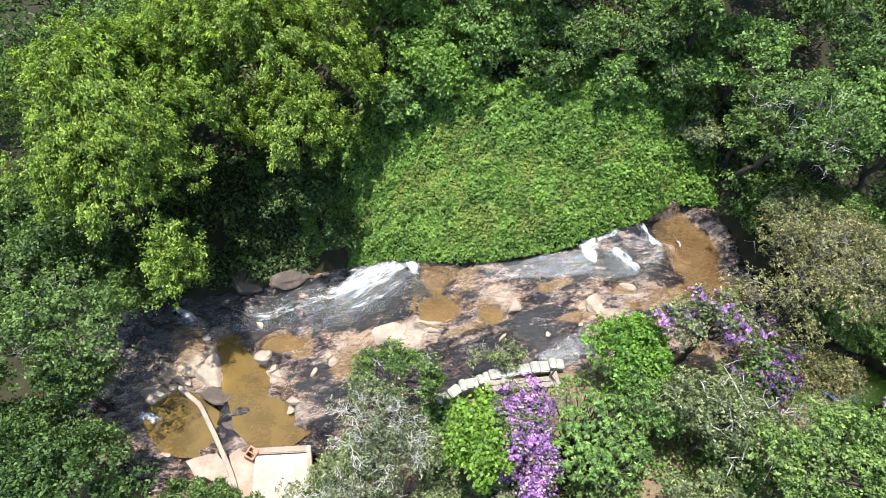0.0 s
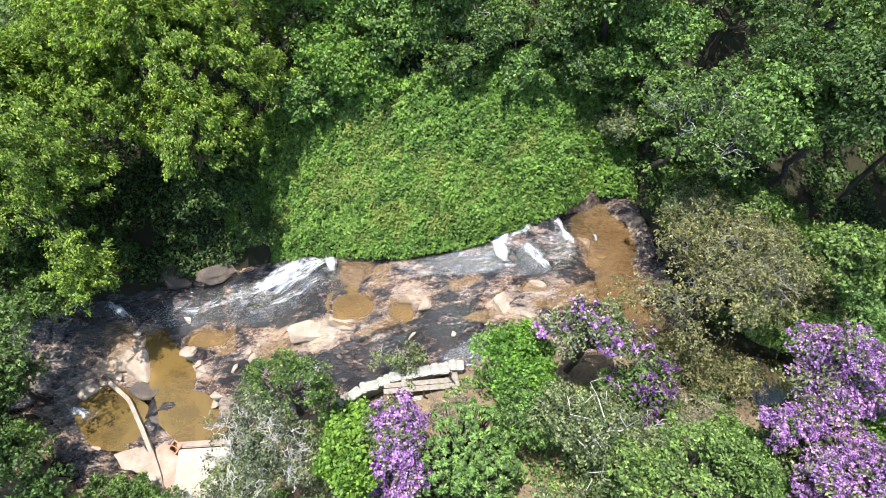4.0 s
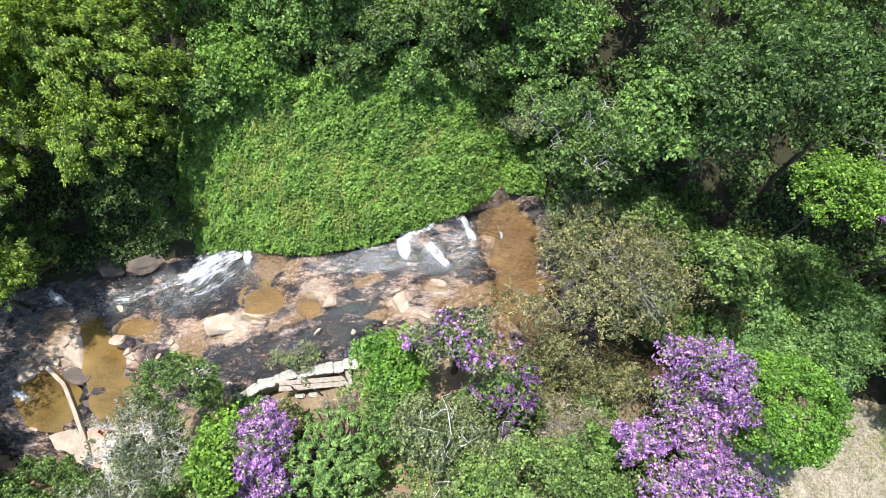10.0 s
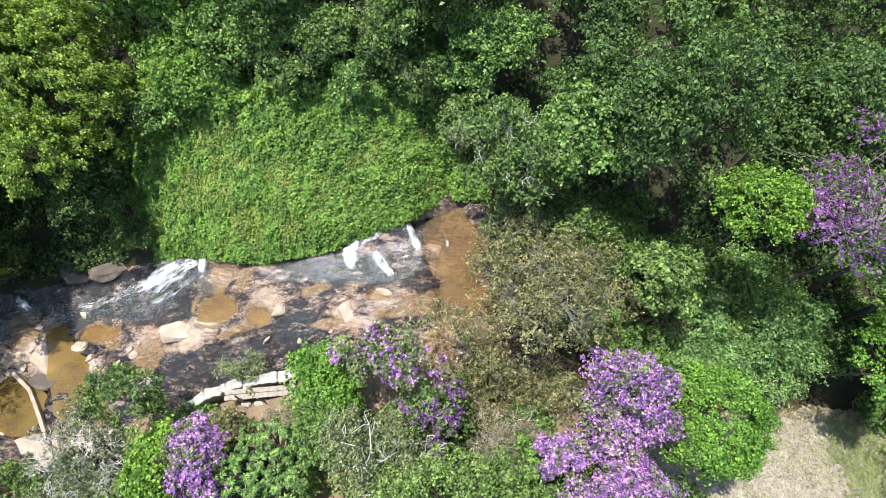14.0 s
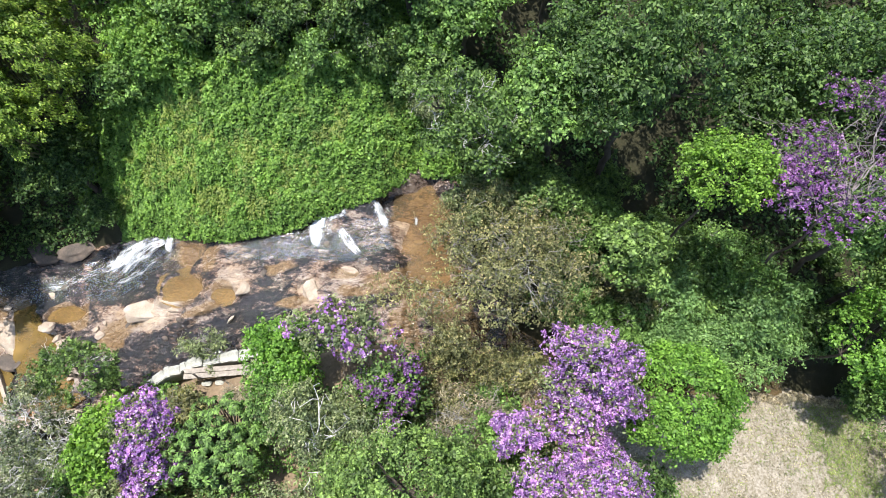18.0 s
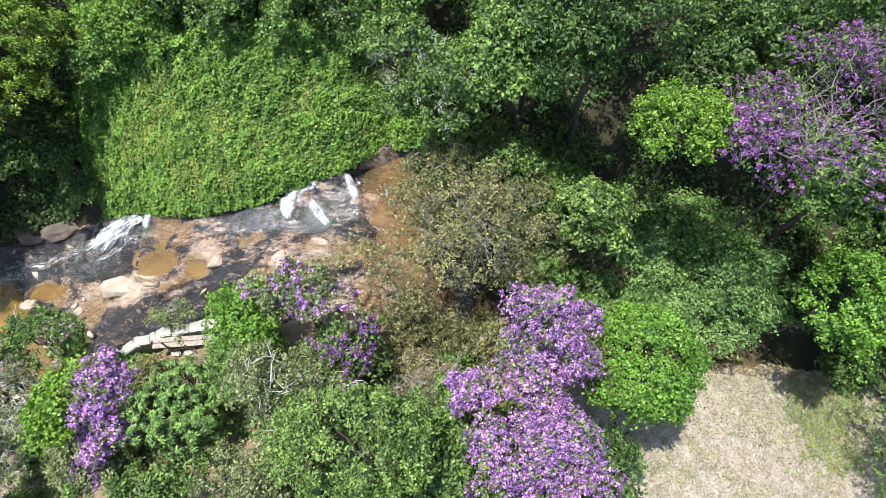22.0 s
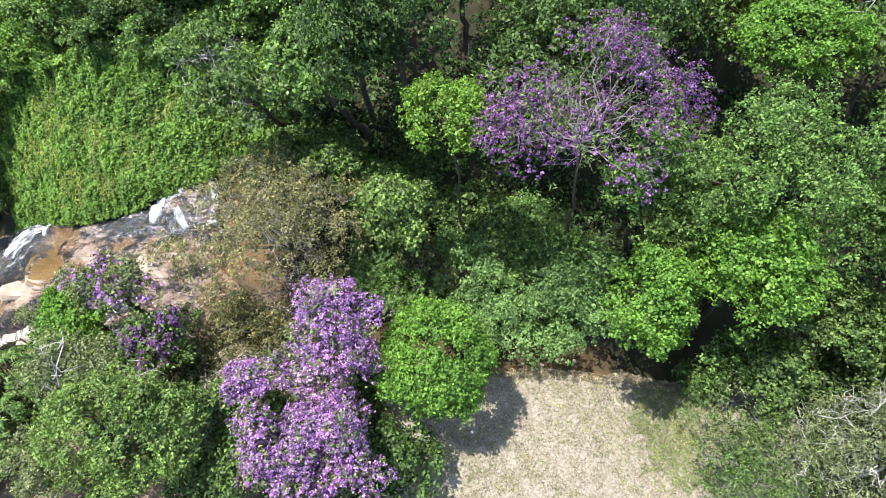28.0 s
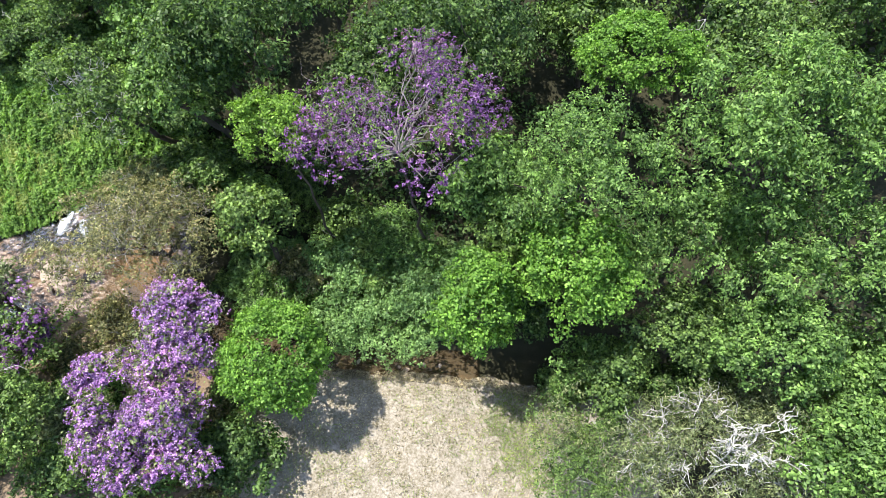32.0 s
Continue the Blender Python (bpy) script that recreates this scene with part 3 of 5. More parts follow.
def sheet(name, cx0, cy0, rx, ry, z, mat, label, turn=0.0, seed=0, category="water"):
    """A level sheet of water with an uneven outline."""
    rng = np.random.default_rng(seed)
    rings, seg = 10, 56
    ang = np.arange(seg) * 2 * np.pi / seg
    wob = 1 + 0.8 * fbm(np.cos(ang) * 1.3 + seed, np.sin(ang) * 1.3, 4, seed)
    vs = [[cx0, cy0, z]]
    for r in range(1, rings + 1):
        q = r / rings
        xx, yy = np.cos(ang) * rx * wob * q, np.sin(ang) * ry * wob * q
        c, s = math.cos(turn), math.sin(turn)
        vs += [[cx0 + a * c - b * s, cy0 + a * s + b * c, z] for a, b in zip(xx, yy)]
    bm = bmesh.new()
    bv = [bm.verts.new(v) for v in vs]
    for k in range(seg):
        bm.faces.new((bv[0], bv[1 + k], bv[1 + (k + 1) % seg]))
    for r in range(rings - 1):
        for k in range(seg):
            a, b = 1 + r * seg, 1 + (r + 1) * seg
            bm.faces.new((bv[a + k], bv[b + k], bv[b + (k + 1) % seg], bv[a + (k + 1) % seg]))
    ob = new(name, bm_mesh(name, bm, mat, True))
    return tagged(ob, label, category, kind="structure")




# the stream behind the bushes
def ribbon(name, pts, widths, z, mat, label, level=None):
    pts = np.array(pts, float)
    t = np.linspace(0, len(pts) - 1, 60)
    px = np.interp(t, range(len(pts)), pts[:, 0])
    py = np.interp(t, range(len(pts)), pts[:, 1])
    way = unit(np.stack([np.gradient(px), np.gradient(py)], 1))
    nrm = np.stack([-way[:, 1], way[:, 0]], 1)
    width = np.interp(t, range(len(pts)), widths) * (1 + 0.3 * fbm(t * 3, 0 * t + 2.5, 3, len(pts)))
    cols = np.linspace(-1, 1, 7)
    v = np.array([[px[i] + nrm[i, 0] * c * width[i], py[i] + nrm[i, 1] * c * width[i], float(bed(px[i])) + z if level is None else level] for i in range(60) for c in cols])
    q = np.array([[i * 7 + j, i * 7 + j + 1, (i + 1) * 7 + j + 1, (i + 1) * 7 + j] for i in range(59) for j in range(6)])
    return tagged(new(name, mesh_from(name, v, 4, q, mat, True)), label, "water", kind="structure")


ribbon("water", [(9.52, -4.32), (10.85, -6.12), (12.67, -6.71), (15.21, -6.82), (19.0, -6.79), (20.5, -6.72)], [0.9, 0.9, 0.8, 0.7, 0.65, 0.45], -0.12, STREAM, "slow brown stream along the clearing")
ribbon("water", [(-6.31, -3.6), (-5.94, -4.41), (-5.33, -5.43), (-4.5, -6.41), (-3.71, -7.39)], [0.4, 0.5, 0.85, 1.15, 1.1], 0.0, AMBER, "amber water in the rock channel above the weir", -2.98)
sheet("water", -7.37, -6.56, 1.35, 1.02, -3.42, AMBER, "still amber water in the walled pool", -0.75, seed=1)
sheet("water", 0.98, -3.7, 0.95, 0.72, -0.2, POOL, "small brown rock pool below the fall", 0.2, seed=4)
sheet("water", 0.72, -2.55, 0.75, 0.7, -0.29, SHALLOW, "shallow water at the foot of the fall", 0.2, seed=7)
sheet("water", 2.46, -4.16, 0.62, 0.4, 0.31, POOL, "small brown rock pool on the slab", -0.5, seed=5)
sheet("water", -4.17, -3.97, 0.8, 0.38, -2.53, POOL, "small brown puddle on the slab", 0.2, seed=8)
sheet("water", 9.1, -2.7, 1.3, 2.7, 1.7, SILTY, "shallow clear water over rock above the falls", seed=6)
sheet("water", 6.6, -3.78, 0.62, 0.36, 1.47, SHALLOW, "still grey puddle below the chutes", 0.1, seed=9)


def spill(name, pts, widths, mat, label, lift=0.05, rough=0.06, seed=0, hump=0.02):
    """Running water laid over the rock along a line, bulging and uneven."""
    pts = np.array(pts, float)
    n, m = 40, 14
    t = np.linspace(0, len(pts) - 1, n)
    px = np.interp(t, range(len(pts)), pts[:, 0])
    py = np.interp(t, range(len(pts)), pts[:, 1])
    w = np.interp(t, range(len(pts)), widths)
    way = unit(np.stack([np.gradient(px), np.gradient(py)], 1))
    nrm = np.stack([-way[:, 1], way[:, 0]], 1)
    c = np.linspace(-1, 1, m)
    edge = 1 + 0.35 * fbm(t[:, None] * 2.0 + seed, np.sign(c)[None] + 0 * t[:, None], 2, seed)
    X = px[:, None] + nrm[:, 0:1] * c[None] * w[:, None] * edge
    Y = py[:, None] + nrm[:, 1:2] * c[None] * w[:, None] * edge
    Z = rock_height(X, Y) + lift * (1 - np.abs(c[None]) ** 3) + hump * (1 - c[None] ** 2) + rough * fbm(X * 4, Y * 4, 3, seed + 3)
    q = np.array([[i * m + j, i * m + j + 1, (i + 1) * m + j + 1, (i + 1) * m + j] for i in range(n - 1) for j in range(m - 1)])
    run = mesh_from(name, np.stack([X, Y, Z], -1).reshape(-1, 3), 4, q, mat, True)
    uv = run.uv_layers.new(name="flow")
    U = np.stack([np.broadcast_to((t / t[-1])[:, None], X.shape), np.broadcast_to((c * 0.5 + 0.5)[None], X.shape)], -1).reshape(-1, 2)
    uv.data.foreach_set("uv", U[q.ravel()].astype(np.float32).ravel())
    return tagged(new(name, run), label, "water", kind="structure")


spill("water", [(-0.24, -1.36), (-0.01, -1.94), (0.2, -2.76)], [0.28, 0.36, 0.3], FALL, "white water sliding over a rock lip", 0.07, seed=11)
spill("water", [(-0.1, -1.7), (-1.0, -2.1), (-2.0, -2.5), (-3.2, -2.95)], [0.55, 0.75, 0.8, 0.6], RAPID, "foaming rapids spreading over the slab", 0.05, 0.06, seed=12)
spill("water", [(-0.2, -2.5), (-1.14, -2.85), (-2.14, -3.2), (-3.5, -3.3)], [0.35, 0.5, 0.5, 0.35], THREADS, "thin white threads of water over dark rock", 0.04, 0.05, seed=22)
spill("water", [(-0.9, -1.65), (-1.8, -2.15), (-2.7, -2.4), (-3.7, -2.5)], [0.4, 0.7, 0.7, 0.4], SPLASH, "boiling white foam in the rapids", 0.08, 0.07, seed=13)
spill("water", [(-2.9, -2.5), (-4.2, -2.7), (-5.6, -2.9), (-6.9, -3.0)], [0.5, 0.6, 0.5, 0.4], THREADS, "thin broken water running on in the shade", 0.04, 0.05, seed=23)
spill("water", [(5.75, -1.8), (5.55, -2.25), (5.66, -2.8), (5.82, -3.4)], [0.4, 0.5, 0.42, 0.24], FALL, "white chute of water over the ledge", 0.10, seed=14)
spill("water", [(6.6, -1.85), (6.1, -1.95), (5.7, -2.1)], [0.2, 0.22, 0.2], RAPID, "foaming water feeding the chute", 0.05, seed=24)
spill("water", [(6.3, -2.3), (6.62, -2.8), (7.0, -3.22), (7.28, -3.55)], [0.3, 0.38, 0.3, 0.16], RAPID, "thin white chute over stepped rock", 0.06, seed=15)
spill("water", [(7.48, -1.5), (7.66, -1.9), (7.84, -2.35), (7.92, -2.85)], [0.22, 0.3, 0.28, 0.15], FALL, "narrow white fall at the pool edge", 0.06, seed=16)
spill("water", [(8.66, -1.6), (8.8, -2.05), (8.72, -2.5)], [0.08, 0.12, 0.08], RAPID, "small white riffle in the shallow pool", 0.05, seed=25)
spill("water", [(5.6, -2.8), (4.7, -2.75), (3.6, -2.7), (2.4, -2.85)], [0.45, 0.5, 0.42, 0.2], SLIDE, "smooth grey water running under the bank", 0.06, 0.03, seed=17)
spill("water", [(8.0, -2.5), (7.1, -2.75), (6.4, -2.95), (5.8, -3.1)], [0.6, 0.65, 0.55, 0.3], FILM, "clear water skimming over stepped rock", 0.04, 0.05, seed=18)
spill("water", [(-8.48, -2.23), (-7.95, -2.62), (-7.19, -3.13)], [0.26, 0.34, 0.24], SPLASH, "white spill among dark rocks", 0.06, seed=19)
spill("water", [(5.3, -5.4), (4.5, -5.75), (3.7, -6.05)], [0.4, 0.45, 0.3], SLIDE, "thin grey sheet of water on the slab", 0.05, 0.04, seed=20)
spill("water", [(-8.85, -6.2), (-8.4, -6.35), (-7.95, -6.55)], [0.25, 0.36, 0.34], SPLASH, "white inflow splashing into the pool", 0.2, seed=21)


# ---- plants ----
def clump_points(rng, n, rx, ry, rz, low=-0.25, inner=0.55, lobed=True):
    """Places for foliage clumps over a crown of a few lobes: most on its skin, some inside."""
    lobes = unit(rng.normal(0, 1, (5, 3))) * (0.30 + 0.25 * rng.random((5, 1)))
    lobes[:, 2] = np.abs(lobes[:, 2]) * 0.7 - 0.1
    reach = 0.50 + 0.22 * rng.random(5)
    lobes = np.concatenate([lobes, [[0, 0, 0.1]]])
    reach = np.append(reach, 0.72)
    v = unit(rng.normal(0, 1, (n * 3, 3)))
    v = v[v[:, 2] > low][:n]
    k = rng.integers(0, 6, len(v)) if lobed else np.full(len(v), 5)
    reach[5] = 0.72 if lobed else 0.80
    r = inner + (1 - inner) * rng.random((len(v), 1)) ** 0.6
    return (lobes[k] + v * r * reach[k][:, None]) * np.array([[rx, ry, rz]]) * 1.22


def foliage(name, mat, rng, centres, radii, leaves, length, width, up=0.7, hang=0.3, flat=0.75, tall=1.0, jitter=0.85):
    """Leaves in sprays, sprays in clumps: each clump a ragged dome that faces up and outward."""
    leaves = int(leaves)
    sprays = max(leaves // 9, 4)
    share = np.asarray(radii) ** 2
    pick = rng.choice(len(centres), sprays, p=share / share.sum())
    d = unit(rng.normal(0, 1, (sprays, 3)))
    d[:, 2] = np.where(d[:, 2] < -0.3, -d[:, 2], d[:, 2])
    rad = np.asarray(radii)[pick][:, None] * (0.30 + 0.85 * rng.random((sprays, 1)) ** 0.5)
    sp = centres[pick] + d * rad * np.array([[1, 1, flat * tall]])
    tilt = d + 0.4 * unit(centres[pick] + 1e-6) + np.array([[0, 0, up]]) + rng.normal(0, 0.45, (sprays, 3))
    k = np.repeat(np.arange(sprays), 9)[:leaves]
    n = len(k)
    p = sp[k] + rng.normal(0, length * 0.62, (n, 3)) * np.array([[1, 1, 0.6]])
    nrm = unit(tilt)[k] + rng.normal(0, jitter * 0.6, (n, 3))
    axis = rng.normal(0, 0.8, (n, 3)) + d[k] * 0.7 + np.array([[0, 0, -hang]])
    return leaf_cards(name, p, nrm, axis, length, width, mat, rng)


def tree(name, label, x, y, zc, rx, ry, rz, leaf="mid", leaves=7000, size=(0.14, 0.08), clumps=46, clump=0.34, seed=0,
         category="tree", group="", trunk=0.11, hang=0.3, up=0.7, low=-0.25, inner=0.5, bloom=None, blooms=0, bloom_size=0.1,
         twigs=0, twig_mat=None, limbs=7, tall=1.0, bark_mat=None, lean=(0.0, 0.0), sparse=0.35, bloom_side=None, twig=0.012, lobed=True, bark_trunk=None, twig_len=1.0, forks=4):
    """A tree or bush: trunk, limbs, a crown of leaf clumps, and blossom or dead twigs where it has them."""
    rng = np.random.default_rng(seed + 100)
    g = lz(x + lean[0], y + lean[1])
    base = new(name)
    base.location = (x, y, g - 0.05)
    tagged(base, label, category, group)
    h = zc - (g - 0.05)
    bark_mat = bark_mat or BARK
    foot = np.array([lean[0], lean[1], -0.05])
    fork = np.array([0.0, 0.0, max(h - 0.45 * rz, 0.25 * h)])
    part("trunk", tubes("trunk", [limb(foot, fork, trunk, trunk * 0.6, rng, 0.04, 9)], bark_trunk or bark_mat, 7), base)
    cl = clump_points(rng, clumps, rx, ry, rz, low, inner, lobed)
    # uneven outline: some sides reach out, some fall short
    az = np.arctan2(cl[:, 1], cl[:, 0])
    cl *= ((0.82 if lobed else 0.95) + (0.45 if lobed else 0.15) * (vnoise(az * 1.6 + 5, cl[:, 2] / max(rz, 0.1) + 3, seed) - 0.25))[:, None]
    cr = clump * min(rx, ry) * (0.65 + 0.7 * rng.random(len(cl)))
    cl[:, 2] = np.maximum(cl[:, 2] + h, 0.15)
    ends = cl[rng.choice(len(cl), min(limbs, len(cl)), replace=False)]
    for e in ends:
        part("limb", tubes("limb", [limb(fork, fork + (e - fork) * 0.86, trunk * 0.5, trunk * 0.14, rng, 0.2, 5)], bark_mat, 5), base)
    mid = cl - np.array([[0, 0, h]])
    me_l = foliage("crown", LEAF[leaf], rng, mid, cr, leaves * 1.12, size[0] * 0.79, size[1] * 0.8, up, hang, tall=tall)
    crown = part("crown", me_l, base)
    crown.location = (0, 0, h)
    if bloom:
        sel = mid[:, 2] > -0.35 * rz
        if bloom_side is not None:
            sel &= (mid[:, 0] * bloom_side[0] + mid[:, 1] * bloom_side[1]) > -0.25 * rx
        bc, br = mid[sel], cr[sel] * 1.06
        k = rng.choice(len(bc), max(3, int(len(bc) * (1 - sparse))), replace=False)
        me_b = foliage("blossom", LEAF[bloom], rng, bc[k], br[k], blooms, bloom_size, bloom_size * 0.85, 0.9, 0.0, jitter=0.5)
        part("blossom", me_b, crown, "violet blossom in clusters").location = (0, 0, 0.05)
    if twigs:
        for _ in range(twigs):
            a = mid[rng.integers(len(mid))] * 0.7
            d = unit(a * np.array([1, 1, 0.5]) + rng.normal(0, 0.6, 3) * rx + np.array([0, 0, 0.3 * rz]))
            ln = (0.25 + 0.35 * rng.random()) * rx * twig_len
            main = limb(a, a + d * ln, twig, twig * 0.4, rng, 0.5, 5)
            paths = [main]
            for _ in range(forks):
                q = main[rng.integers(1, 5)][0]
                paths.append(limb(q, q + unit(d + rng.normal(0, 0.7, 3)) * ln * (0.3 + 0.4 * rng.random()), twig * 0.55, twig * 0.25, rng, 0.5, 3))
            part("dead_branch", tubes("dead_branch", paths, twig_mat or PALE_BARK, 4), base, "bare pale dead branch").location = (0, 0, h)
    return base


def bamboo(label, x, y, zc, rx, ry, rz, plumes, leaves, seed, root=(0.0, 0.6)):
    """A bamboo clump: arching culms with tiers of hanging plumes."""
    rng = np.random.default_rng(seed)
    g = lz(x, y)
    base = new("bamboo_clump")
    base.location = (x, y, g - 0.05)
    tagged(base, label, "bamboo")
    h = zc - g + 0.05
    rise = lz(x + root[0], y + root[1]) - g + 0.05
    tips = clump_points(rng, plumes, rx, ry, rz, -0.55, 0.5)
    order = rng.permutation(len(tips))
    for i in order[: max(8, plumes // 9)]:
        t = tips[i]
        foot = np.array([root[0] + rng.normal(0, 0.35), root[1] + rng.normal(0, 0.35), rise - 0.1])
        knee = np.array([t[0] * 0.35, t[1] * 0.35, h * 0.75 + t[2] * 0.4])
        a = limb(foot, knee, 0.045, 0.035, rng, 0.05, 5)
        b = limb(knee, t + np.array([0, 0, h]), 0.035, 0.008, rng, 0.06, 6, -0.12)
        part("culm", tubes("culm", [a + b[1:]], CULM, 5), base)
    p, nrm, ax = [], [], []
    per = leaves // len(tips)
    for t in tips:
        out = unit(np.array([t[0], t[1], 0.0]) + rng.normal(0, 0.3, 3) * np.array([1, 1, 0]))
        ln = 0.75 + 0.7 * rng.random()
        knots = rng.random((11, 1))
        drift = rng.normal(0, 1, (11, 3)) * (0.24 * (1.3 - 0.8 * knots)) * np.array([[1, 1, 0.6]])
        pick = rng.integers(0, 11, per)
        q = knots[pick]
        c = t + out * (q - 0.3) * ln * 0.75 + np.array([[0, 0, 0.35]]) - np.array([[0, 0, 1.0]]) * (q**1.6) * ln
        c = c + drift[pick] + rng.normal(0, 0.075, (per, 3))
        p.append(c)
        nrm.append(out * 0.45 + np.array([[0, 0, 0.9]]) + rng.normal(0, 0.4, (per, 3)))
        ax.append(out * 0.5 + np.array([[0, 0, -0.9]]) + rng.normal(0, 0.45, (per, 3)))
    me_l = leaf_cards("crown", np.concatenate(p), np.concatenate(nrm), np.concatenate(ax), 0.095, 0.045, LEAF["bamboo"], rng)
    part("crown", me_l, base, "yellow-green drooping bamboo leaves").location = (0, 0, h)
    return base


def rosette_bush(name, label, x, y, zc, rx, ry, rz, count, seed, size=(0.34, 0.08), leaf="fresh", category="bush", per=13):
    """A bush of long-leaved rosettes, like small parasols."""
    rng = np.random.default_rng(seed)
    g = lz(x, y)
    base = new(name)
    base.location = (x, y, g - 0.05)
    tagged(base, label, category)
    h = zc - g + 0.05
    cl = clump_points(rng, count, rx, ry, rz, -0.1, 0.5)
    for e in cl:
        part("stem", tubes("stem", [limb((rng.normal(0, 0.12), rng.normal(0, 0.12), 0), e + np.array([0, 0, max(h, 0.3)]), 0.03, 0.015, rng, 0.1, 5)], BARK, 5), base)
    p, nrm, ax = [], [], []
    for c in cl:
        axis = unit(c / np.array([rx, ry, rz]) * 0.5 + np.array([0, 0, 1.0]) + rng.normal(0, 0.15, 3))
        a = unit(np.cross(axis, [0.3, 0.9, 0.1]))
        b = np.cross(axis, a)
        for layer, (rad, dip) in enumerate(((0.62, 0.55), (0.42, 0.2))):
            ang = np.arange(per) * 2 * np.pi / per + layer * 0.3 + rng.normal(0, 0.12, per)
            d = np.cos(ang)[:, None] * a + np.sin(ang)[:, None] * b
            p.append(c + d * size[0] * rad - axis * dip * size[0] * 0.3 + rng.normal(0, 0.015, (per, 3)))
            nrm.append(axis + d * dip + rng.normal(0, 0.12, (per, 3)))
            ax.append(d - axis * dip * 0.8)
    me_l = leaf_cards("crown", np.concatenate(p), np.concatenate(nrm), np.concatenate(ax), size[0], size[1], LEAF[leaf], rng, 0.3, 0.25)
    part("crown", me_l, base).location = (0, 0, h)
    return base


# bamboo over the left of the cascade
bamboo("large yellow-green bamboo clump arching over the stream", -5.15, 2.51, 4.30, 4.00, 3.10, 2.50, 170, 120000, 31)
bamboo("yellow-green bamboo clump with drooping plumes", -9.80, 0.63, 3.60, 3.50, 3.20, 2.50, 130, 80000, 32)
bamboo("hanging bamboo plumes at the water's edge", -7.41, -2.76, 1.00, 0.60, 0.75, 1.70, 24, 7000, 33, (-0.4, 1.9))
# added clump, placed so its shadow reaches the bank and rock
bamboo("bamboo plumes added to cast shadow over the bank", -3.75, 0.10, 4.20, 0.95, 1.05, 1.00, 18, 12000, 34, (-1.3, 2.0))
bamboo("yellow-green bamboo plumes between the larger clumps", -9.21, -0.93, 2.40, 2.00, 1.50, 1.80, 60, 30000, 34)

# left bank
tree("bush", "tangled dark green shrub with bare twigs", -10.51, -4.63, 0.34, 2.12, 1.91, 1.71, "mid", 9000, (0.13, 0.07), 60, 0.26, 41, "bush", twigs=30, twig=0.013, forks=6)
tree("bush", "dense dark green bush on the bank", -10.12, -9.14, -0.7, 2.15, 1.46, 1.17, "dark", 9000, (0.14, 0.08), 60, 0.26, 42, "bush")
tree("bush", "low leafy green bush beside the weir", -6.91, -9.99, -1.75, 1.27, 0.69, 0.78, "mid", 4500, (0.13, 0.075), 40, 0.3, 43, "bush")
tree("tree", "shaded dark green tree behind the bamboo", -15.14, 1.25, 1.47, 1.86, 2.68, 2.27, "dark", 8000, seed=44)
tree("bush", "dark shrub at the foot of the bamboo", -13.61, -1.84, -0.57, 1.82, 1.62, 1.62, "dark", 7000, seed=45, category="bush", twigs=10)

# slope above the meadow
tree("bush", "leafy mid green bush at the top of the bank", 0.51, 3.3, 4.35, 1.77, 1.56, 1.25, "meadow", 9000, (0.13, 0.08), 60, 0.26, 51, "bush")
tree("bush", "leafy green bush with pale dry shoots", 3.13, 3.34, 5.13, 1.18, 0.78, 0.78, "fresh", 6500, (0.12, 0.07), 44, 0.3, 52, "bush", twigs=8)
tree("bush", "olive green bush with grey twigs", 5.58, 2.88, 5.92, 1.1, 0.83, 0.83, "mid", 6500, (0.12, 0.07), 46, 0.3, 53, "bush", twigs=12)
tree("bush", "fresh green climbing bush", 9.27, 1.81, 5.55, 0.98, 0.8, 0.8, "fresh", 6000, (0.12, 0.075), 40, 0.3, 54, "bush")
tree("tree", "grey-green tree with bare pale branches", 10.23, -1.46, 6.58, 1.39, 1.52, 1.52, "mid", 6500, (0.12, 0.07), 60, 0.22, 55, twigs=34, trunk=0.11, lean=(0.2, 1.3), twig=0.014, twig_mat=WHITE_BARK, forks=6)
tree("tree", "bright green tree beside grey branches", 12.36, -1.39, 6.62, 1.45, 1.22, 1.36, "fresh", 9000, (0.14, 0.085), 54, 0.28, 56, twigs=6, trunk=0.12, lean=(0.6, 1.2))
tree("tree", "tall dark green tree over the stream", 14.53, -0.73, 7.65, 2.27, 1.89, 2.27, "dark", 13500, (0.14, 0.07), 80, 0.18, 57, trunk=0.12, hang=1.0, tall=1.8)

# middle ground
tree("bush", "grey-brown half-dry bush full of fine twigs", 11.50, -4.88, 4.36, 2.71, 2.14, 1.77, "brown", 22000, (0.095, 0.042), 120, 0.2, 61, "bush", twigs=120, trunk=0.1, twig=0.012, twig_len=0.6, forks=6)
tree("bush", "light green bush beside the brown one", 14.55, -4.41, 4.49, 1.02, 0.94, 1.18, "yellowish", 5500, (0.13, 0.08), 40, 0.3, 62, "bush", lobed=False)
tree("bush", "leafy green undergrowth bush", 14.31, -5.56, 2.19, 0.96, 0.77, 0.77, "fresh", 5500, (0.10, 0.05), 40, 0.3, 63, "bush", twigs=14)
tree("tree", "small lime green tree standing in deep shade", 16.05, -3.57, 7.22, 1.11, 0.86, 0.95, "lime", 9500, (0.09, 0.058), 70, 0.24, 64, lobed=False, trunk=0.045)
tree("tree", "violet-flowering tree with spreading bare branches", 18.99, -3.92, 7.54, 2.35, 2.45, 1.50, "mid", 2600, (0.11, 0.05), 80, 0.22, 65,
     bloom="bloomdark", blooms=15000, bloom_size=0.046, twigs=60, trunk=0.05, limbs=24, sparse=0.45, inner=0.8, twig=0.011, tall=1.8, bark_mat=MAUVE_BARK, twig_mat=MAUVE_BARK, bark_trunk=BARK)
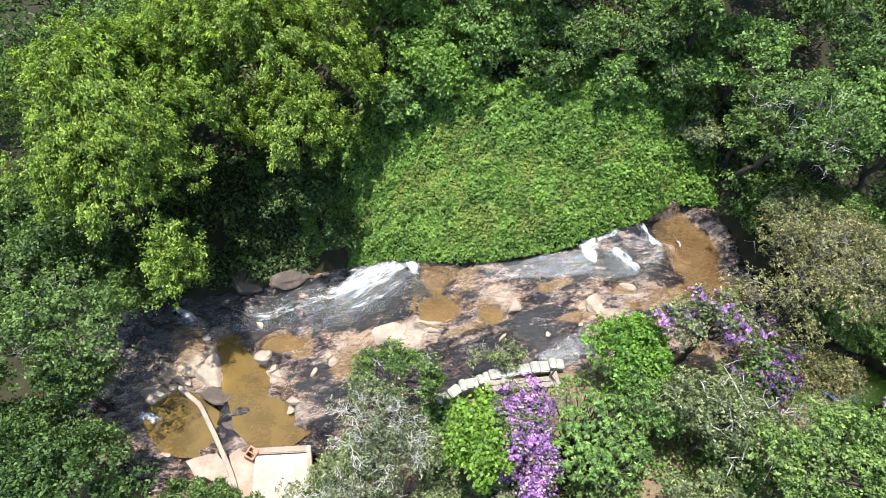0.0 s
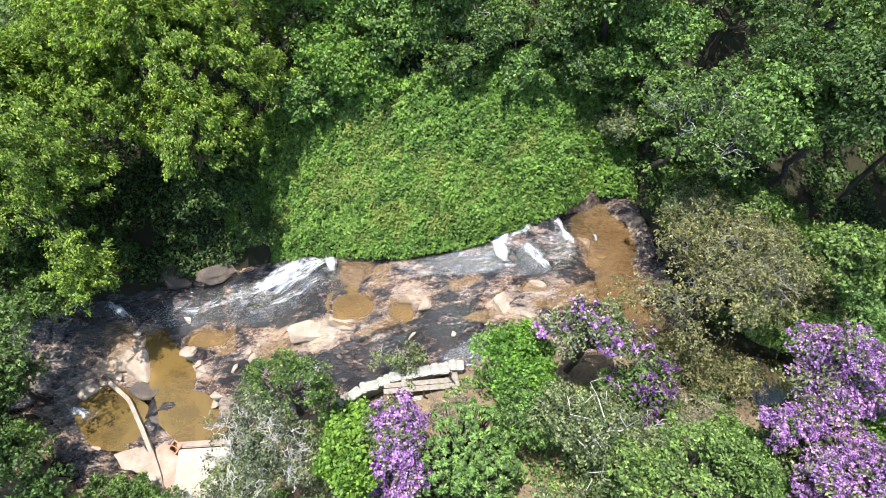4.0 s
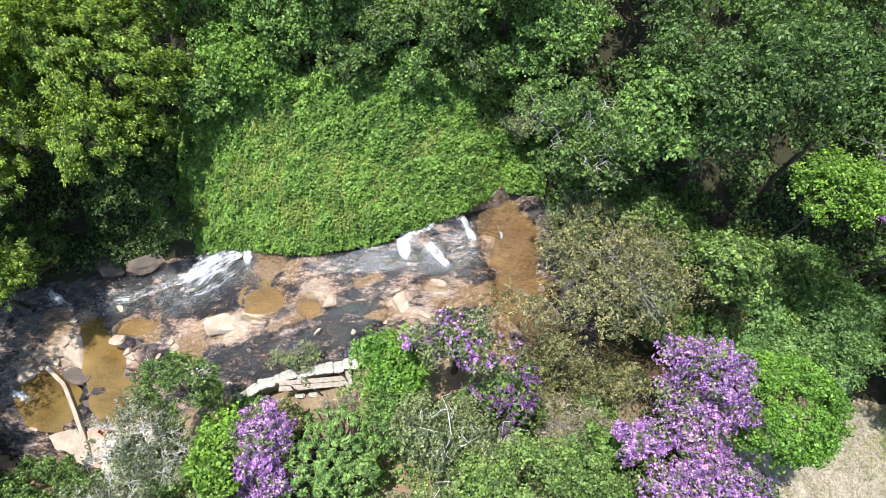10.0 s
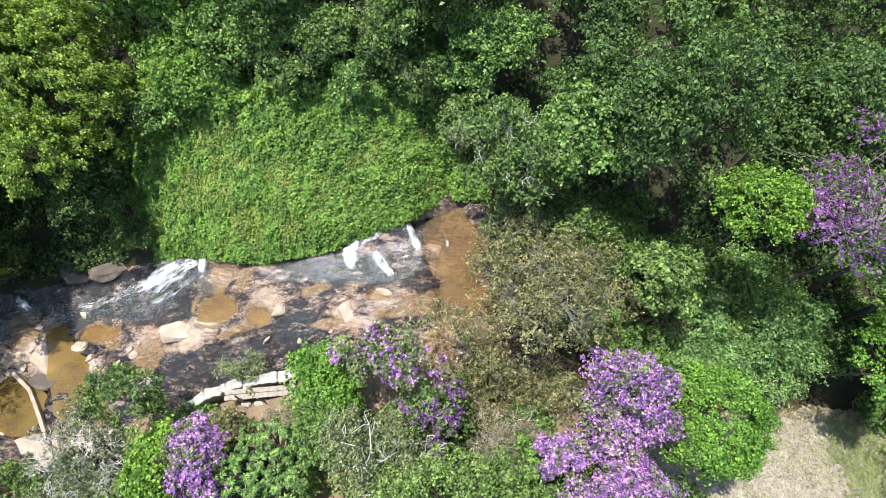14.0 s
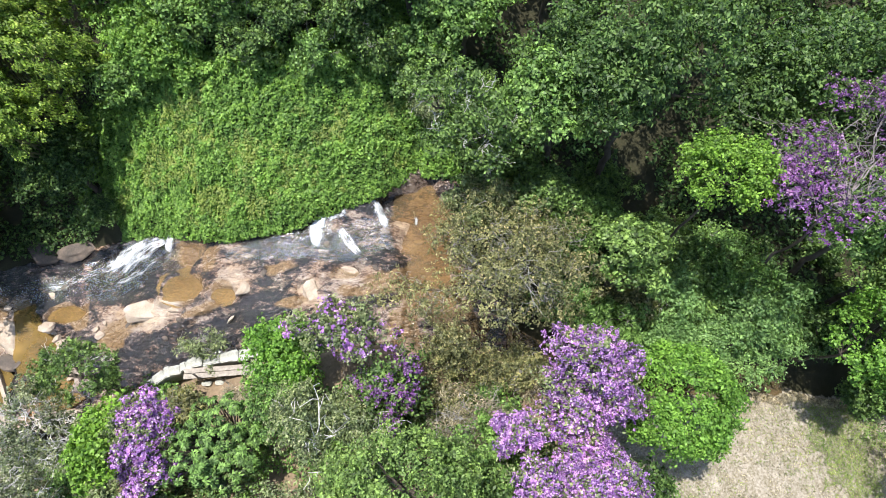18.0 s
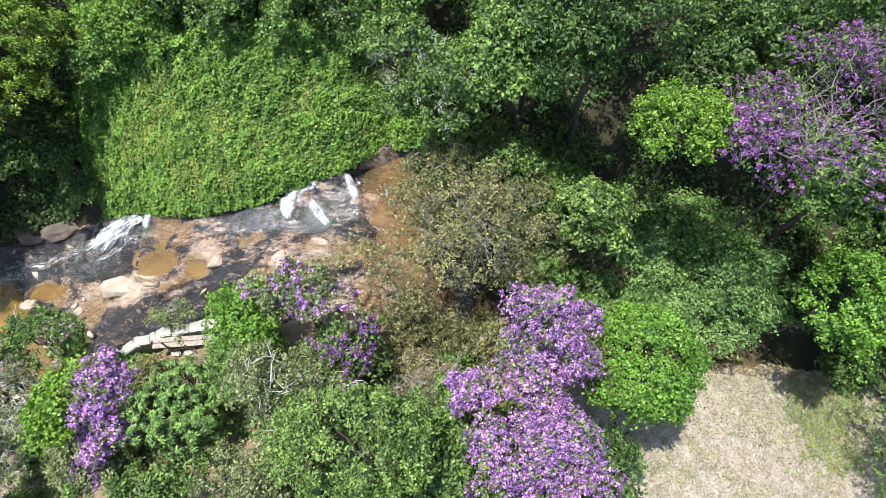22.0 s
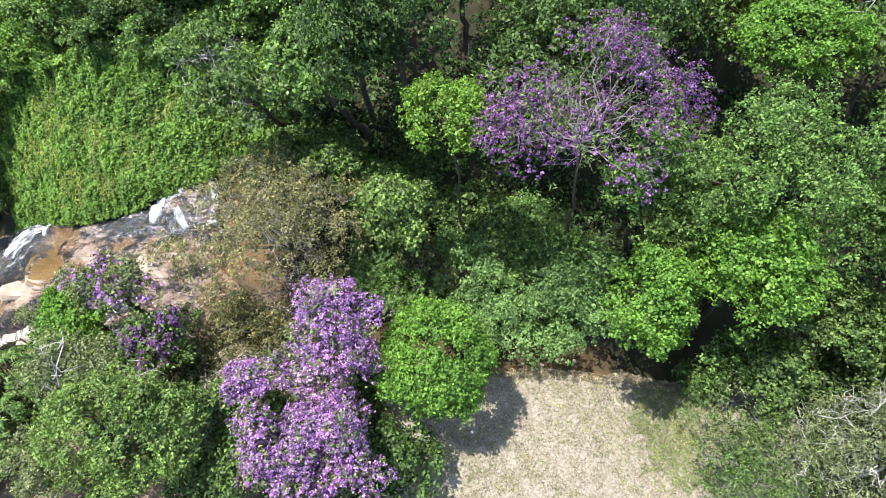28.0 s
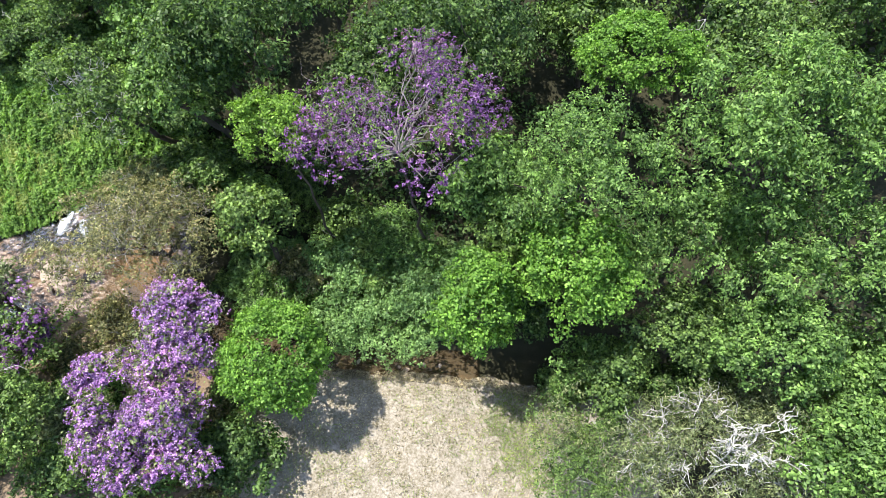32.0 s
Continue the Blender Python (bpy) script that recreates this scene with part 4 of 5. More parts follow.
tree("tree", "dense round bright green tree at the clearing's edge", 15.64, -8.04, 3.55, 1.38, 1.41, 1.41, "apple", 23000, (0.098, 0.058), 170, 0.17, 66, trunk=0.1, inner=0.85, lobed=False)
tree("tree", "broad lime green tree over the stream", 23.26, -5.71, 3.94, 1.55, 1.62, 1.86, "apple", 14000, (0.11, 0.075), 120, 0.2, 67, trunk=0.09, lean=(0.2, 0.6), lobed=False)
tree("tree", "slender lime green tree leaning to the clearing", 20.77, -6.55, 3.52, 1.05, 1.34, 1.98, "apple", 10000, (0.11, 0.075), 80, 0.24, 68, trunk=0.06, lean=(0.1, 0.5), lobed=False)
tree("tree", "rounded lime green tree crown above the forest", 25.16, 0.49, 5.28, 1.70, 1.20, 1.10, "apple", 17000, (0.10, 0.065), 130, 0.2, 69, lobed=False, trunk=0.1, inner=0.8)
tree("tree", "shaded green tree between the flowering trees", 21, -3.44, 4.53, 1.28, 1.17, 1.6, "fresh", 6500, seed=70)
tree("tree", "mixed green forest tree with yellowish shoots", 23.66, -4.28, 5.76, 2.12, 1.79, 2.12, "fresh", 14000, (0.10, 0.05), 76, 0.2, 71, trunk=0.12, hang=0.8, tall=1.7)
tree("tree", "tall green forest tree with drooping leaves", 27.61, -3.72, 6.22, 3.1, 2.3, 2.64, "fresh", 17000, (0.13, 0.06), 90, 0.17, 72, trunk=0.15, hang=1.2, tall=2.0)
tree("tree", "green forest tree with hanging foliage", 28.61, -5.53, 4.76, 2.37, 1.69, 2.26, "fresh", 11000, (0.13, 0.06), 70, 0.18, 73, trunk=0.12, hang=1.2, tall=1.9)
tree("tree", "round dark-leaved tree by the clearing", 27.94, -7.39, 3.37, 1.37, 1.06, 1.35, "fresh", 11000, (0.11, 0.07), 80, 0.24, 74, lobed=False, inner=0.75)
tree("bush", "slender leafy sapling at the clearing's edge", 24.50, -7.85, 1.30, 0.95, 1.10, 1.50, "mid", 5000, (0.13, 0.08), 36, 0.34, 75, "bush")
tree("bush", "grey-green bush with thick bare white branches", 26.30, -9.25, 1.28, 3.50, 2.10, 1.90, "grey", 24000, (0.13, 0.034), 120, 0.24, 76, "bush", twigs=70, twig=0.022, twig_mat=WHITE_BARK, twig_len=0.55, forks=9)
tree("bush", "leafy green bush beside the grey one", 29.76, -10.03, 2.58, 1.43, 1.54, 1.54, "fresh", 7000, seed=77, category="bush")

# violet trees and bushes along the near bank
tree("tree", "violet-flowering tree in full bloom", 13.12, -7.77, 4.25, 1.30, 1.35, 1.50, "grey", 5000, (0.12, 0.06), 60, 0.25, 81, bloom="bloom", blooms=21000, bloom_size=0.046, sparse=0.12, trunk=0.09, twigs=8)
tree("tree", "violet-flowering tree leaning over the bank", 13.06, -10.07, 3.94, 1.95, 1.40, 1.50, "grey", 6500, (0.12, 0.06), 60, 0.26, 82, bloom="bloom", blooms=30000, bloom_size=0.046, sparse=0.12, trunk=0.1)
tree("bush", "small violet-flowering branch bush", 11.31, -8.96, 4.51, 0.57, 0.41, 0.56, "grey", 900, (0.12, 0.06), 20, 0.4, 83, "bush", bloom="bloom", blooms=4500, bloom_size=0.052, sparse=0.2, trunk=0.05)
tree("bush", "rounded yellowish green bush on the bank", 8.80, -10.12, 4.60, 1.85, 1.24, 1.43, "yellowish", 16000, (0.095, 0.056), 90, 0.22, 84, "bush", inner=0.75, lobed=False)
tree("bush", "sparse shrub with deep violet flowers", 8.28, -7.86, 3.68, 1.04, 1.04, 1.25, "mid", 3500, (0.12, 0.07), 40, 0.28, 85, "bush", bloom="bloomdark", blooms=3600, bloom_size=0.055, sparse=0.5, twigs=20)
tree("bush", "bright green bush at the rock's edge", 5.51, -6.77, 3.21, 1.05, 1.01, 1.16, "apple", 6500, (0.12, 0.075), 40, 0.3, 86, "bush")
tree("bush", "grey-green shrub with scattered violet flowers", 7.14, -6.63, 4.32, 1.19, 0.95, 1.16, "grey", 5000, (0.11, 0.06), 44, 0.27, 87, "bush", bloom="bloom", blooms=900, bloom_size=0.085, sparse=0.5, twigs=8)
tree("bush", "thin grey shrub growing on the rock", 2.4, -6.09, 0.99, 0.86, 0.67, 0.67, "grey", 1500, (0.10, 0.05), 24, 0.3, 88, "bush", twigs=14, trunk=0.03, lean=(0.1, -0.9))
tree("bush", "rounded green bush with bare branch tips", -0.66, -7.09, 1.89, 1.16, 0.90, 1.04, "mid", 7500, (0.09, 0.055), 60, 0.24, 89, "bush", twigs=18, twig=0.014, twig_mat=WHITE_BARK, twig_len=0.8, forks=6, inner=0.75, lobed=False)
tree("bush", "silvery bush of dead twigs and small leaves", -1.10, -8.80, 2.66, 1.42, 0.99, 1.17, "silver", 7500, (0.085, 0.045), 56, 0.27, 90, "bush", twigs=90, twig=0.015, twig_mat=WHITE_BARK, twig_len=0.7, forks=7)
tree("bush", "bright yellow-green leafy bush", 1.21, -9.06, 3.31, 0.86, 0.90, 0.90, "lime", 5500, (0.13, 0.09), 36, 0.3, 91, "bush")
tree("tree", "slender tree with bright violet blossom", 2.12, -8.80, 3.50, 0.78, 1.15, 0.74, "grey", 2600, (0.10, 0.05), 44, 0.36, 92, bloom="bloom", blooms=6500, bloom_size=0.06, sparse=0.4, trunk=0.06, twigs=8)
rosette_bush("bush", "bush of bright green long-leaved rosettes", 3.99, -9.20, 3.30, 1.25, 1.20, 0.90, 210, 93, (0.12, 0.042), per=10)
tree("bush", "mid green bush on the near bank", 6.91, -9.07, 4.13, 1.45, 1.16, 1.16, "grey", 9500, (0.095, 0.052), 60, 0.26, 94, "bush", twigs=16, twig=0.019, twig_len=1.5, forks=2, twig_mat=WHITE_BARK)
tree("bush", "silver-grey bush of fine dead twigs", -1.88, -10.38, 1.77, 1.54, 1.06, 1.15, "silver", 8000, (0.085, 0.045), 56, 0.27, 95, "bush", twigs=90, twig=0.015, twig_mat=WHITE_BARK, twig_len=0.7, forks=7)
tree("tree", "narrow leaning tree with violet blossom", 2.15, -9.50, 3.04, 0.75, 0.85, 0.82, "grey", 1800, (0.10, 0.05), 30, 0.36, 96, bloom="bloom", blooms=4500, bloom_size=0.06, sparse=0.35, trunk=0.05)
tree("bush", "dry straw-coloured brush with bare twigs", 10.32, -8.35, 2.26, 1.43, 0.86, 0.67, "straw", 4500, (0.15, 0.022), 40, 0.28, 97, "bush", twigs=70, trunk=0.03, twig=0.013, forks=5)
tree("bush", "tangle of dead straw below the white wall", 3.73, -7.73, 1.15, 0.96, 0.43, 0.33, "straw", 3500, (0.16, 0.02), 36, 0.4, 161, "bush", twigs=30, trunk=0.02, twig=0.009)
tree("bush", "olive weeds and dead twigs below the wall", 2.06, -7.89, 1.11, 0.85, 0.57, 0.47, "brown", 3500, (0.10, 0.05), 36, 0.35, 162, "bush", twigs=20, trunk=0.02, twig=0.008)
tree("bush", "bush of bare straw twigs at the waterside", 11.76, -7.14, 1.92, 0.95, 0.47, 0.43, "straw", 2600, (0.14, 0.022), 36, 0.35, 163, "bush", twigs=36, trunk=0.02, twig=0.009)
tree("bush", "grey-green twiggy bush under the grey tree", 10.68, -2.81, 4.4, 1.1, 0.83, 0.83, "grey", 6000, (0.11, 0.06), 46, 0.3, 164, "bush", twigs=26, trunk=0.05, lean=(0.9, 0.3))
tree("bush", "leafy green bush with dry twigs", 12.22, -2.94, 4.34, 1.02, 0.83, 0.83, "mid", 6000, (0.12, 0.07), 46, 0.3, 165, "bush", twigs=12, trunk=0.05)
tree("bush", "sunlit twiggy bush on the near bank", 6.02, -8.31, 3.38, 0.86, 0.67, 0.86, "grey", 4500, (0.10, 0.05), 46, 0.3, 166, "bush", twigs=20, trunk=0.04)

# more growth that closes the gaps
tree("tree", "yellowish green tree with loose hanging shoots", 22.34, -4.27, 3.94, 1.62, 1.3, 1.62, "yellowish", 7500, seed=111, hang=0.9)
tree("tree", "mid green tree in the thicket", 26.07, -4.37, 3.56, 1.88, 1.55, 1.99, "fresh", 9000, (0.13, 0.07), seed=112, hang=0.9)
tree("tree", "green thicket tree with small leaves", 26.28, -6.59, 1.72, 1.63, 1.2, 1.74, "mid", 7500, (0.12, 0.07), seed=113)
tree("tree", "tall dark thicket tree", 32.48, -6.38, 2.76, 2.24, 2.02, 2.47, "dark", 9000, seed=114)
tree("tree", "leafy forest tree with pale new shoots", 28.53, 1.62, 4.57, 2.3, 1.95, 2.18, "mid", 9500, seed=115, twigs=8, twig=0.02, twig_mat=WHITE_BARK)
tree("tree", "dark forest tree behind the violet tree", 20.24, -0.07, 6.15, 2.15, 1.82, 2.15, "dark", 9500, seed=116, tall=1.7)
tree("tree", "forest tree with small leaves over the stream", 13.04, 0.17, 6.51, 1.63, 1.45, 1.63, "dark", 9000, (0.13, 0.075), seed=117)
tree("tree", "dark forest tree above the shaded stream", 17.7, -0.47, 6.08, 1.68, 1.48, 1.87, "dark", 8500, seed=118, tall=1.7)
tree("bush", "dark green undergrowth bush in the shade", 16.74, -3.06, 1.85, 1.47, 1.08, 0.98, "mid", 6000, seed=119, category="bush")
tree("bush", "dark green undergrowth bush by the stream", 19.51, -5.07, 1.53, 1.45, 1.03, 1.24, "creeper", 7000, seed=120, category="bush")
tree("bush", "mound of dense dark green creepers", 17.40, -5.98, 1.50, 2.60, 1.20, 1.00, "creeper", 15000, (0.10, 0.055), 90, 0.3, 121, "bush", inner=0.8)
tree("bush", "leafy green bush on the meadow's edge", 10.47, 0.51, 4.64, 0.81, 0.72, 0.72, "mid", 5000, (0.12, 0.07), seed=122, category="bush", twigs=6)
tree("bush", "leafy bush rising from the meadow", 4.32, 3.51, 5.47, 1.05, 0.76, 0.67, "fresh", 5500, seed=123, category="bush")
tree("bush", "leafy bush rising from the meadow", 1.81, 2.25, 3.97, 1.11, 0.8, 0.6, "meadow", 6000, (0.12, 0.075), seed=124, category="bush")
tree("bush", "leafy bush at the shadow's edge", -0.75, 2.14, 3.17, 1.24, 0.93, 0.83, "fresh", 6000, seed=125, category="bush")
tree("bush", "leafy green bush on the near bank", 10.54, -10.76, 3.03, 1.15, 0.96, 1.15, "mid", 6000, seed=126, category="bush")
tree("bush", "leafy green bush below the violet trees", 14.28, -10.19, 2.3, 1.06, 0.87, 1.06, "dark", 5500, seed=127, category="bush")
tree("bush", "leafy green bush beside the brown one", 9.84, -6.77, 2.63, 0.95, 0.76, 0.76, "brown", 4500, (0.10, 0.05), seed=128, category="bush", twigs=12)

tree("bush", "sunlit leafy bush high on the bank", 1.91, 3.72, 5.37, 1.73, 1.22, 1.02, "fresh", 7500, seed=131, category="bush")
tree("bush", "sunlit leafy bush high on the bank", -0.87, 4.98, 4.72, 1.82, 1.39, 1.18, "meadow", 7500, seed=132, category="bush")
tree("bush", "olive bush high on the bank", 7.48, 3.2, 6.66, 1.35, 0.99, 0.9, "mid", 7500, (0.12, 0.07), seed=133, category="bush", twigs=8)
tree("bush", "leafy green bush high on the bank", 10.21, 2.17, 6.38, 1.32, 0.96, 1.05, "fresh", 7500, seed=134, category="bush")
tree("bush", "dark bush beside the pool inflow", -11.67, -7.09, -2.49, 1.28, 0.98, 1.08, "dark", 6000, seed=135, category="bush", twigs=8)
tree("bush", "dark leafy shrub under the bamboo", -9.27, -2.9, -0.94, 1.02, 0.82, 1.22, "mid", 4500, seed=136, category="bush")

tree("bush", "overhanging green bush at the pool's head", 11.62, -1.95, 3.54, 1.47, 1.1, 1.19, "mid", 8000, seed=141, category="bush", twigs=8)
tree("bush", "leafy bush between the brown and green bushes", 13.57, -2.98, 3.62, 0.95, 0.86, 0.95, "fresh", 5500, seed=142, category="bush")
tree("bush", "dark shrub on the shaded bank", -13.97, -5.61, -1.03, 1.77, 1.48, 1.38, "mid", 7500, seed=143, category="bush", twigs=10)
tree("bush", "leafy dark shrub above the spill", -11.38, -2.28, -0.33, 1.53, 1.12, 1.63, "dark", 7000, seed=144, category="bush")
tree("tree", "dark tree in the stream-side thicket", 30.26, -7.51, 1.9, 1.76, 1.32, 1.87, "fresh", 7500, seed=145)
tree("tree", "leafy tree in the stream-side thicket", 32.95, -2.11, 3.69, 2.29, 2.06, 2.52, "mid", 9500, seed=146)
tree("tree", "tall forest tree behind the thicket", 32.16, 2.3, 5.21, 2.6, 2.24, 2.6, "dark", 9500, seed=147)
tree("bush", "leafy bush at the stream's bend", 26.56, -7.31, 0.28, 1.3, 0.86, 1.08, "dark", 5500, seed=148, category="bush")

# added fillers: dark leaves take the place of deep shade over bare ground
tree("bush", "dark shrub filling in for deep shade beneath the bamboo", -10.55, -1.82, -0.66, 1.33, 0.92, 1.13, "dark", 5500, seed=151, category="bush")
tree("bush", "dark shrub filling in for deep shade beneath the bamboo", -12.63, -0.27, -0.54, 1.34, 1.03, 1.34, "dark", 5500, seed=152, category="bush")
tree("bush", "dark shrub filling in for deep shade beneath the bamboo", -8.3, -1.38, -0.86, 1.13, 0.83, 0.93, "dark", 4500, seed=153, category="bush")
tree("bush", "small leafy bush on the stream bank", 23.12, -7.13, -0.39, 0.85, 0.53, 0.64, "mid", 3500, seed=154, category="bush")
tree("bush", "dark leafy bush under the lime tree", 21.58, -5.46, 0.76, 1.37, 0.84, 1.26, "dark", 5500, seed=155, category="bush")

tree("bush", "light grey-green bush of fine twigs on the bank", 6.13, -10.88, 3.4, 1.07, 0.87, 0.87, "grey", 5000, (0.10, 0.05), 46, 0.3, 172, "bush", twigs=24, trunk=0.04)
tree("bush", "sunlit green bush on the near bank", 10.82, -9.58, 3.18, 0.95, 0.86, 0.86, "fresh", 5500, (0.12, 0.07), 46, 0.3, 173, "bush", trunk=0.04)

tree("bush", "dark undergrowth bush beneath the grey tree", 11.17, 0.23, 4.22, 1.17, 0.9, 0.81, "dark", 6000, seed=174, category="bush")
tree("bush", "leafy green shrub over the stream bank", 24.27, -7.01, 0.75, 1.18, 0.86, 1.18, "fresh", 6000, (0.12, 0.07), seed=175, category="bush")

for k, (bx, by, leaf, r) in enumerate([(4.07, 1.87, "mid", 0.87), (6.03, 1.66, "fresh", 0.89), (7.77, 1.73, "mid", 0.93), (-0.29, 3.14, "fresh", 0.92), (2.15, 2.87, "mid", 0.8), (9.2, 0.83, "grey", 0.73), (4.98, 2.45, "dark", 0.95), (7.02, 2.34, "dark", 0.93), (8.79, 1.82, "mid", 0.93)]):
    tree("bush", "small leafy bush along the meadow's upper edge", bx, by, lz(bx, by) + 0.65, r, r * 0.75, 0.75, leaf, 3800, (0.12, 0.07), 30, 0.36, 181 + k, "bush", "meadow edge bushes", trunk=0.04, limbs=4, twigs=5)
rosette_bush("fern", "yellow-green arching fern on the bank", -10.46, -8.88, -1.61, 0.15, 0.12, 0.1, 3, 191, (0.85, 0.15), "lime", "fern", 9)

tree("bush", "dark shrub over the pool's inflow", -10.21, -5.69, -1.5, 1, 0.8, 0.9, "dark", 5000, (0.12, 0.07), seed=192, category="bush", twigs=8)
tree("bush", "leafy shrub on the pool's shaded bank", -9.44, -7.93, -1.73, 0.99, 0.79, 0.89, "mid", 5500, (0.12, 0.07), seed=193, category="bush", twigs=6)
tree("bush", "half-dry bush leaning over the brown stream", 11.22, -6.79, 2.31, 0.94, 0.61, 0.66, "brown", 5000, (0.10, 0.045), seed=194, category="bush", twigs=26, trunk=0.04)
tree("bush", "half-dry bush on the stream bank", 12.06, -7.1, 2.27, 0.76, 0.57, 0.57, "brown", 4000, (0.10, 0.045), seed=195, category="bush", twigs=22, trunk=0.04)

tree("dead_tree", "bare bleached white branches over the grey bush", 27.02, -9.66, 3.00, 1.64, 1.09, 0.55, "grey", 600, (0.11, 0.03), 20, 0.3, 196, "dead tree", twigs=16, twig=0.024, twig_mat=WHITE_BARK, forks=8, twig_len=0.85, limbs=10, bark_mat=WHITE_BARK, trunk=0.05)
tree("bush", "leafy bush with violet sprigs on the near bank", 2.04, -10.63, 2.39, 0.75, 0.56, 0.65, "grey", 3500, (0.11, 0.06), 30, 0.34, 197, "bush", bloom="bloomdark", blooms=1500, bloom_size=0.055, sparse=0.5, trunk=0.04, twigs=10)
tree("bush", "leafy green bush at the foot of the bank", 3.59, -11.18, 2.58, 0.95, 0.67, 0.76, "mid", 5000, (0.12, 0.07), 36, 0.32, 198, "bush", trunk=0.04, twigs=8)

tree("bush", "leafy shrub growing against the weir", -6.27, -8.96, -2.43, 0.84, 0.5, 0.59, "mid", 4200, (0.11, 0.065), 34, 0.34, 211, "bush", trunk=0.03, twigs=5)
tree("bush", "leafy shrub below the pool wall", -5.04, -9.39, -2.36, 0.8, 0.5, 0.6, "mid", 4200, (0.11, 0.065), 34, 0.34, 212, "bush", trunk=0.03, twigs=5)

tree("tree", "dark forest tree between the violet and lime crowns", 23.89, 3.77, 3.11, 1.78, 1.56, 1.78, "dark", 8500, seed=221, tall=1.6)

tree("bush", "leafy grey-green bush beside the rosettes", 5.53, -8.13, 3.20, 0.95, 1.00, 0.80, "fresh", 6000, (0.10, 0.05), 50, 0.3, 761, "bush", trunk=0.05, twigs=6)
tree("bush", "low green growth beneath the rosettes", 4.36, -9.79, 2.60, 1.30, 1.00, 0.70, "mid", 5000, (0.11, 0.06), 50, 0.3, 762, "bush", trunk=0.05)

# sunlit bushes between the stream and the deep shade
tree("bush", "sunlit leafy bush behind the creeper mound", 18.06, -3.75, 2.20, 1.30, 1.10, 1.04, "fresh", 7500, (0.11, 0.06), 60, 0.28, 741, "bush", trunk=0.05, twigs=4)
tree("bush", "low leafy bush between stream and shade", 16.56, -4.31, 2.00, 1.10, 0.94, 0.88, "yellowish", 7500, (0.11, 0.06), 60, 0.28, 742, "bush", trunk=0.05, twigs=4)
tree("bush", "dense green bush above the stream's bend", 19.03, -4.89, 1.90, 1.20, 1.02, 0.96, "creeper", 7500, (0.11, 0.06), 60, 0.28, 743, "bush", trunk=0.05, twigs=4)
tree("bush", "half-dry leafy bush beside the brown one", 15.23, -4.60, 2.00, 1.00, 0.85, 0.80, "brown", 7500, (0.11, 0.06), 60, 0.28, 744, "bush", trunk=0.05, twigs=4)
tree("bush", "leafy bush at the edge of the deep shade", 14.83, -1.11, 1.80, 1.20, 1.02, 0.96, "mid", 7500, (0.11, 0.06), 60, 0.28, 745, "bush", trunk=0.05, twigs=4)
tree("bush", "broad green bush on the creeper bank", 16.59, -4.34, 2.00, 1.40, 1.19, 1.12, "creeper", 7500, (0.11, 0.06), 60, 0.28, 746, "bush", trunk=0.05, twigs=4)

# added shrubs: their dark leaves stand in for the bamboo's cast shadow
tree("bush", "low shrub, leaves dark in place of the bank's shade", -3.30, 0.30, 0.55, 1.00, 1.10, 0.60, "dark", 5000, seed=137, category="bush")
tree("bush", "low shrub, leaves dark in place of the bank's shade", -4.60, 0.90, 0.55, 1.20, 1.10, 0.70, "dark", 5000, seed=138, category="bush")

# this shrub's dark leaves likewise stand in for shadow
tree("bush", "low shrub, leaves dark in place of shade at the meadow's end", -2.67, -0.84, -0.10, 0.65, 0.75, 0.45, "dark", 3500, (0.11, 0.06), seed=139, category="bush", trunk=0.03)
tree("bush", "dark grey-green fine-leaved bush at the clearing's edge", 23.62, -9.67, 1.05, 1.20, 1.60, 1.20, "mid", 10000, (0.10, 0.032), 80, 0.28, 763, "bush", trunk=0.06, twigs=30, twig=0.012, twig_mat=PALE_BARK)

# forest beyond, on the slope
kinds = [tree("tree", "dark green forest tree on the slope", -3, 6.94, 5.16, 2.16, 1.93, 2.04, "dark", 3700, (0.17, 0.10), seed=101, group="forest trees"),
         tree("tree", "mid green forest tree on the slope", 3.32, 4.37, 7.25, 1.95, 1.75, 1.65, "dark", 3700, (0.17, 0.10), seed=102, group="forest trees", twigs=6),
         tree("tree", "fresh green forest tree on the slope", 8.61, 3.01, 8.28, 1.68, 1.6, 1.68, "mid", 3700, (0.17, 0.10), seed=103, group="forest trees")]
rng = np.random.default_rng(5)
spots = [(x + rng.normal(0, 0.5), yy + rng.normal(0, 0.4)) for yy in (3.2, 5.8, 8.8) for x in np.arange(-17, 37, 3.0)]
for i, (x, y) in enumerate(spots):
    if y < 4.5 and -3 < x < 10:
        continue
    if math.hypot(x + 5.9, y - 0.9) < 4.2:
        continue
    k = kinds[i % 3] if rng.random() < 0.8 else kinds[0]
    s = 0.75 + 0.4 * rng.random()
    c = copy_thing(k, pose(x, y, lz(x, y) - 0.05, 0, 0, rng.random() * 360))
    c.scale = (s, s, s * (0.9 + 0.3 * rng.random()))


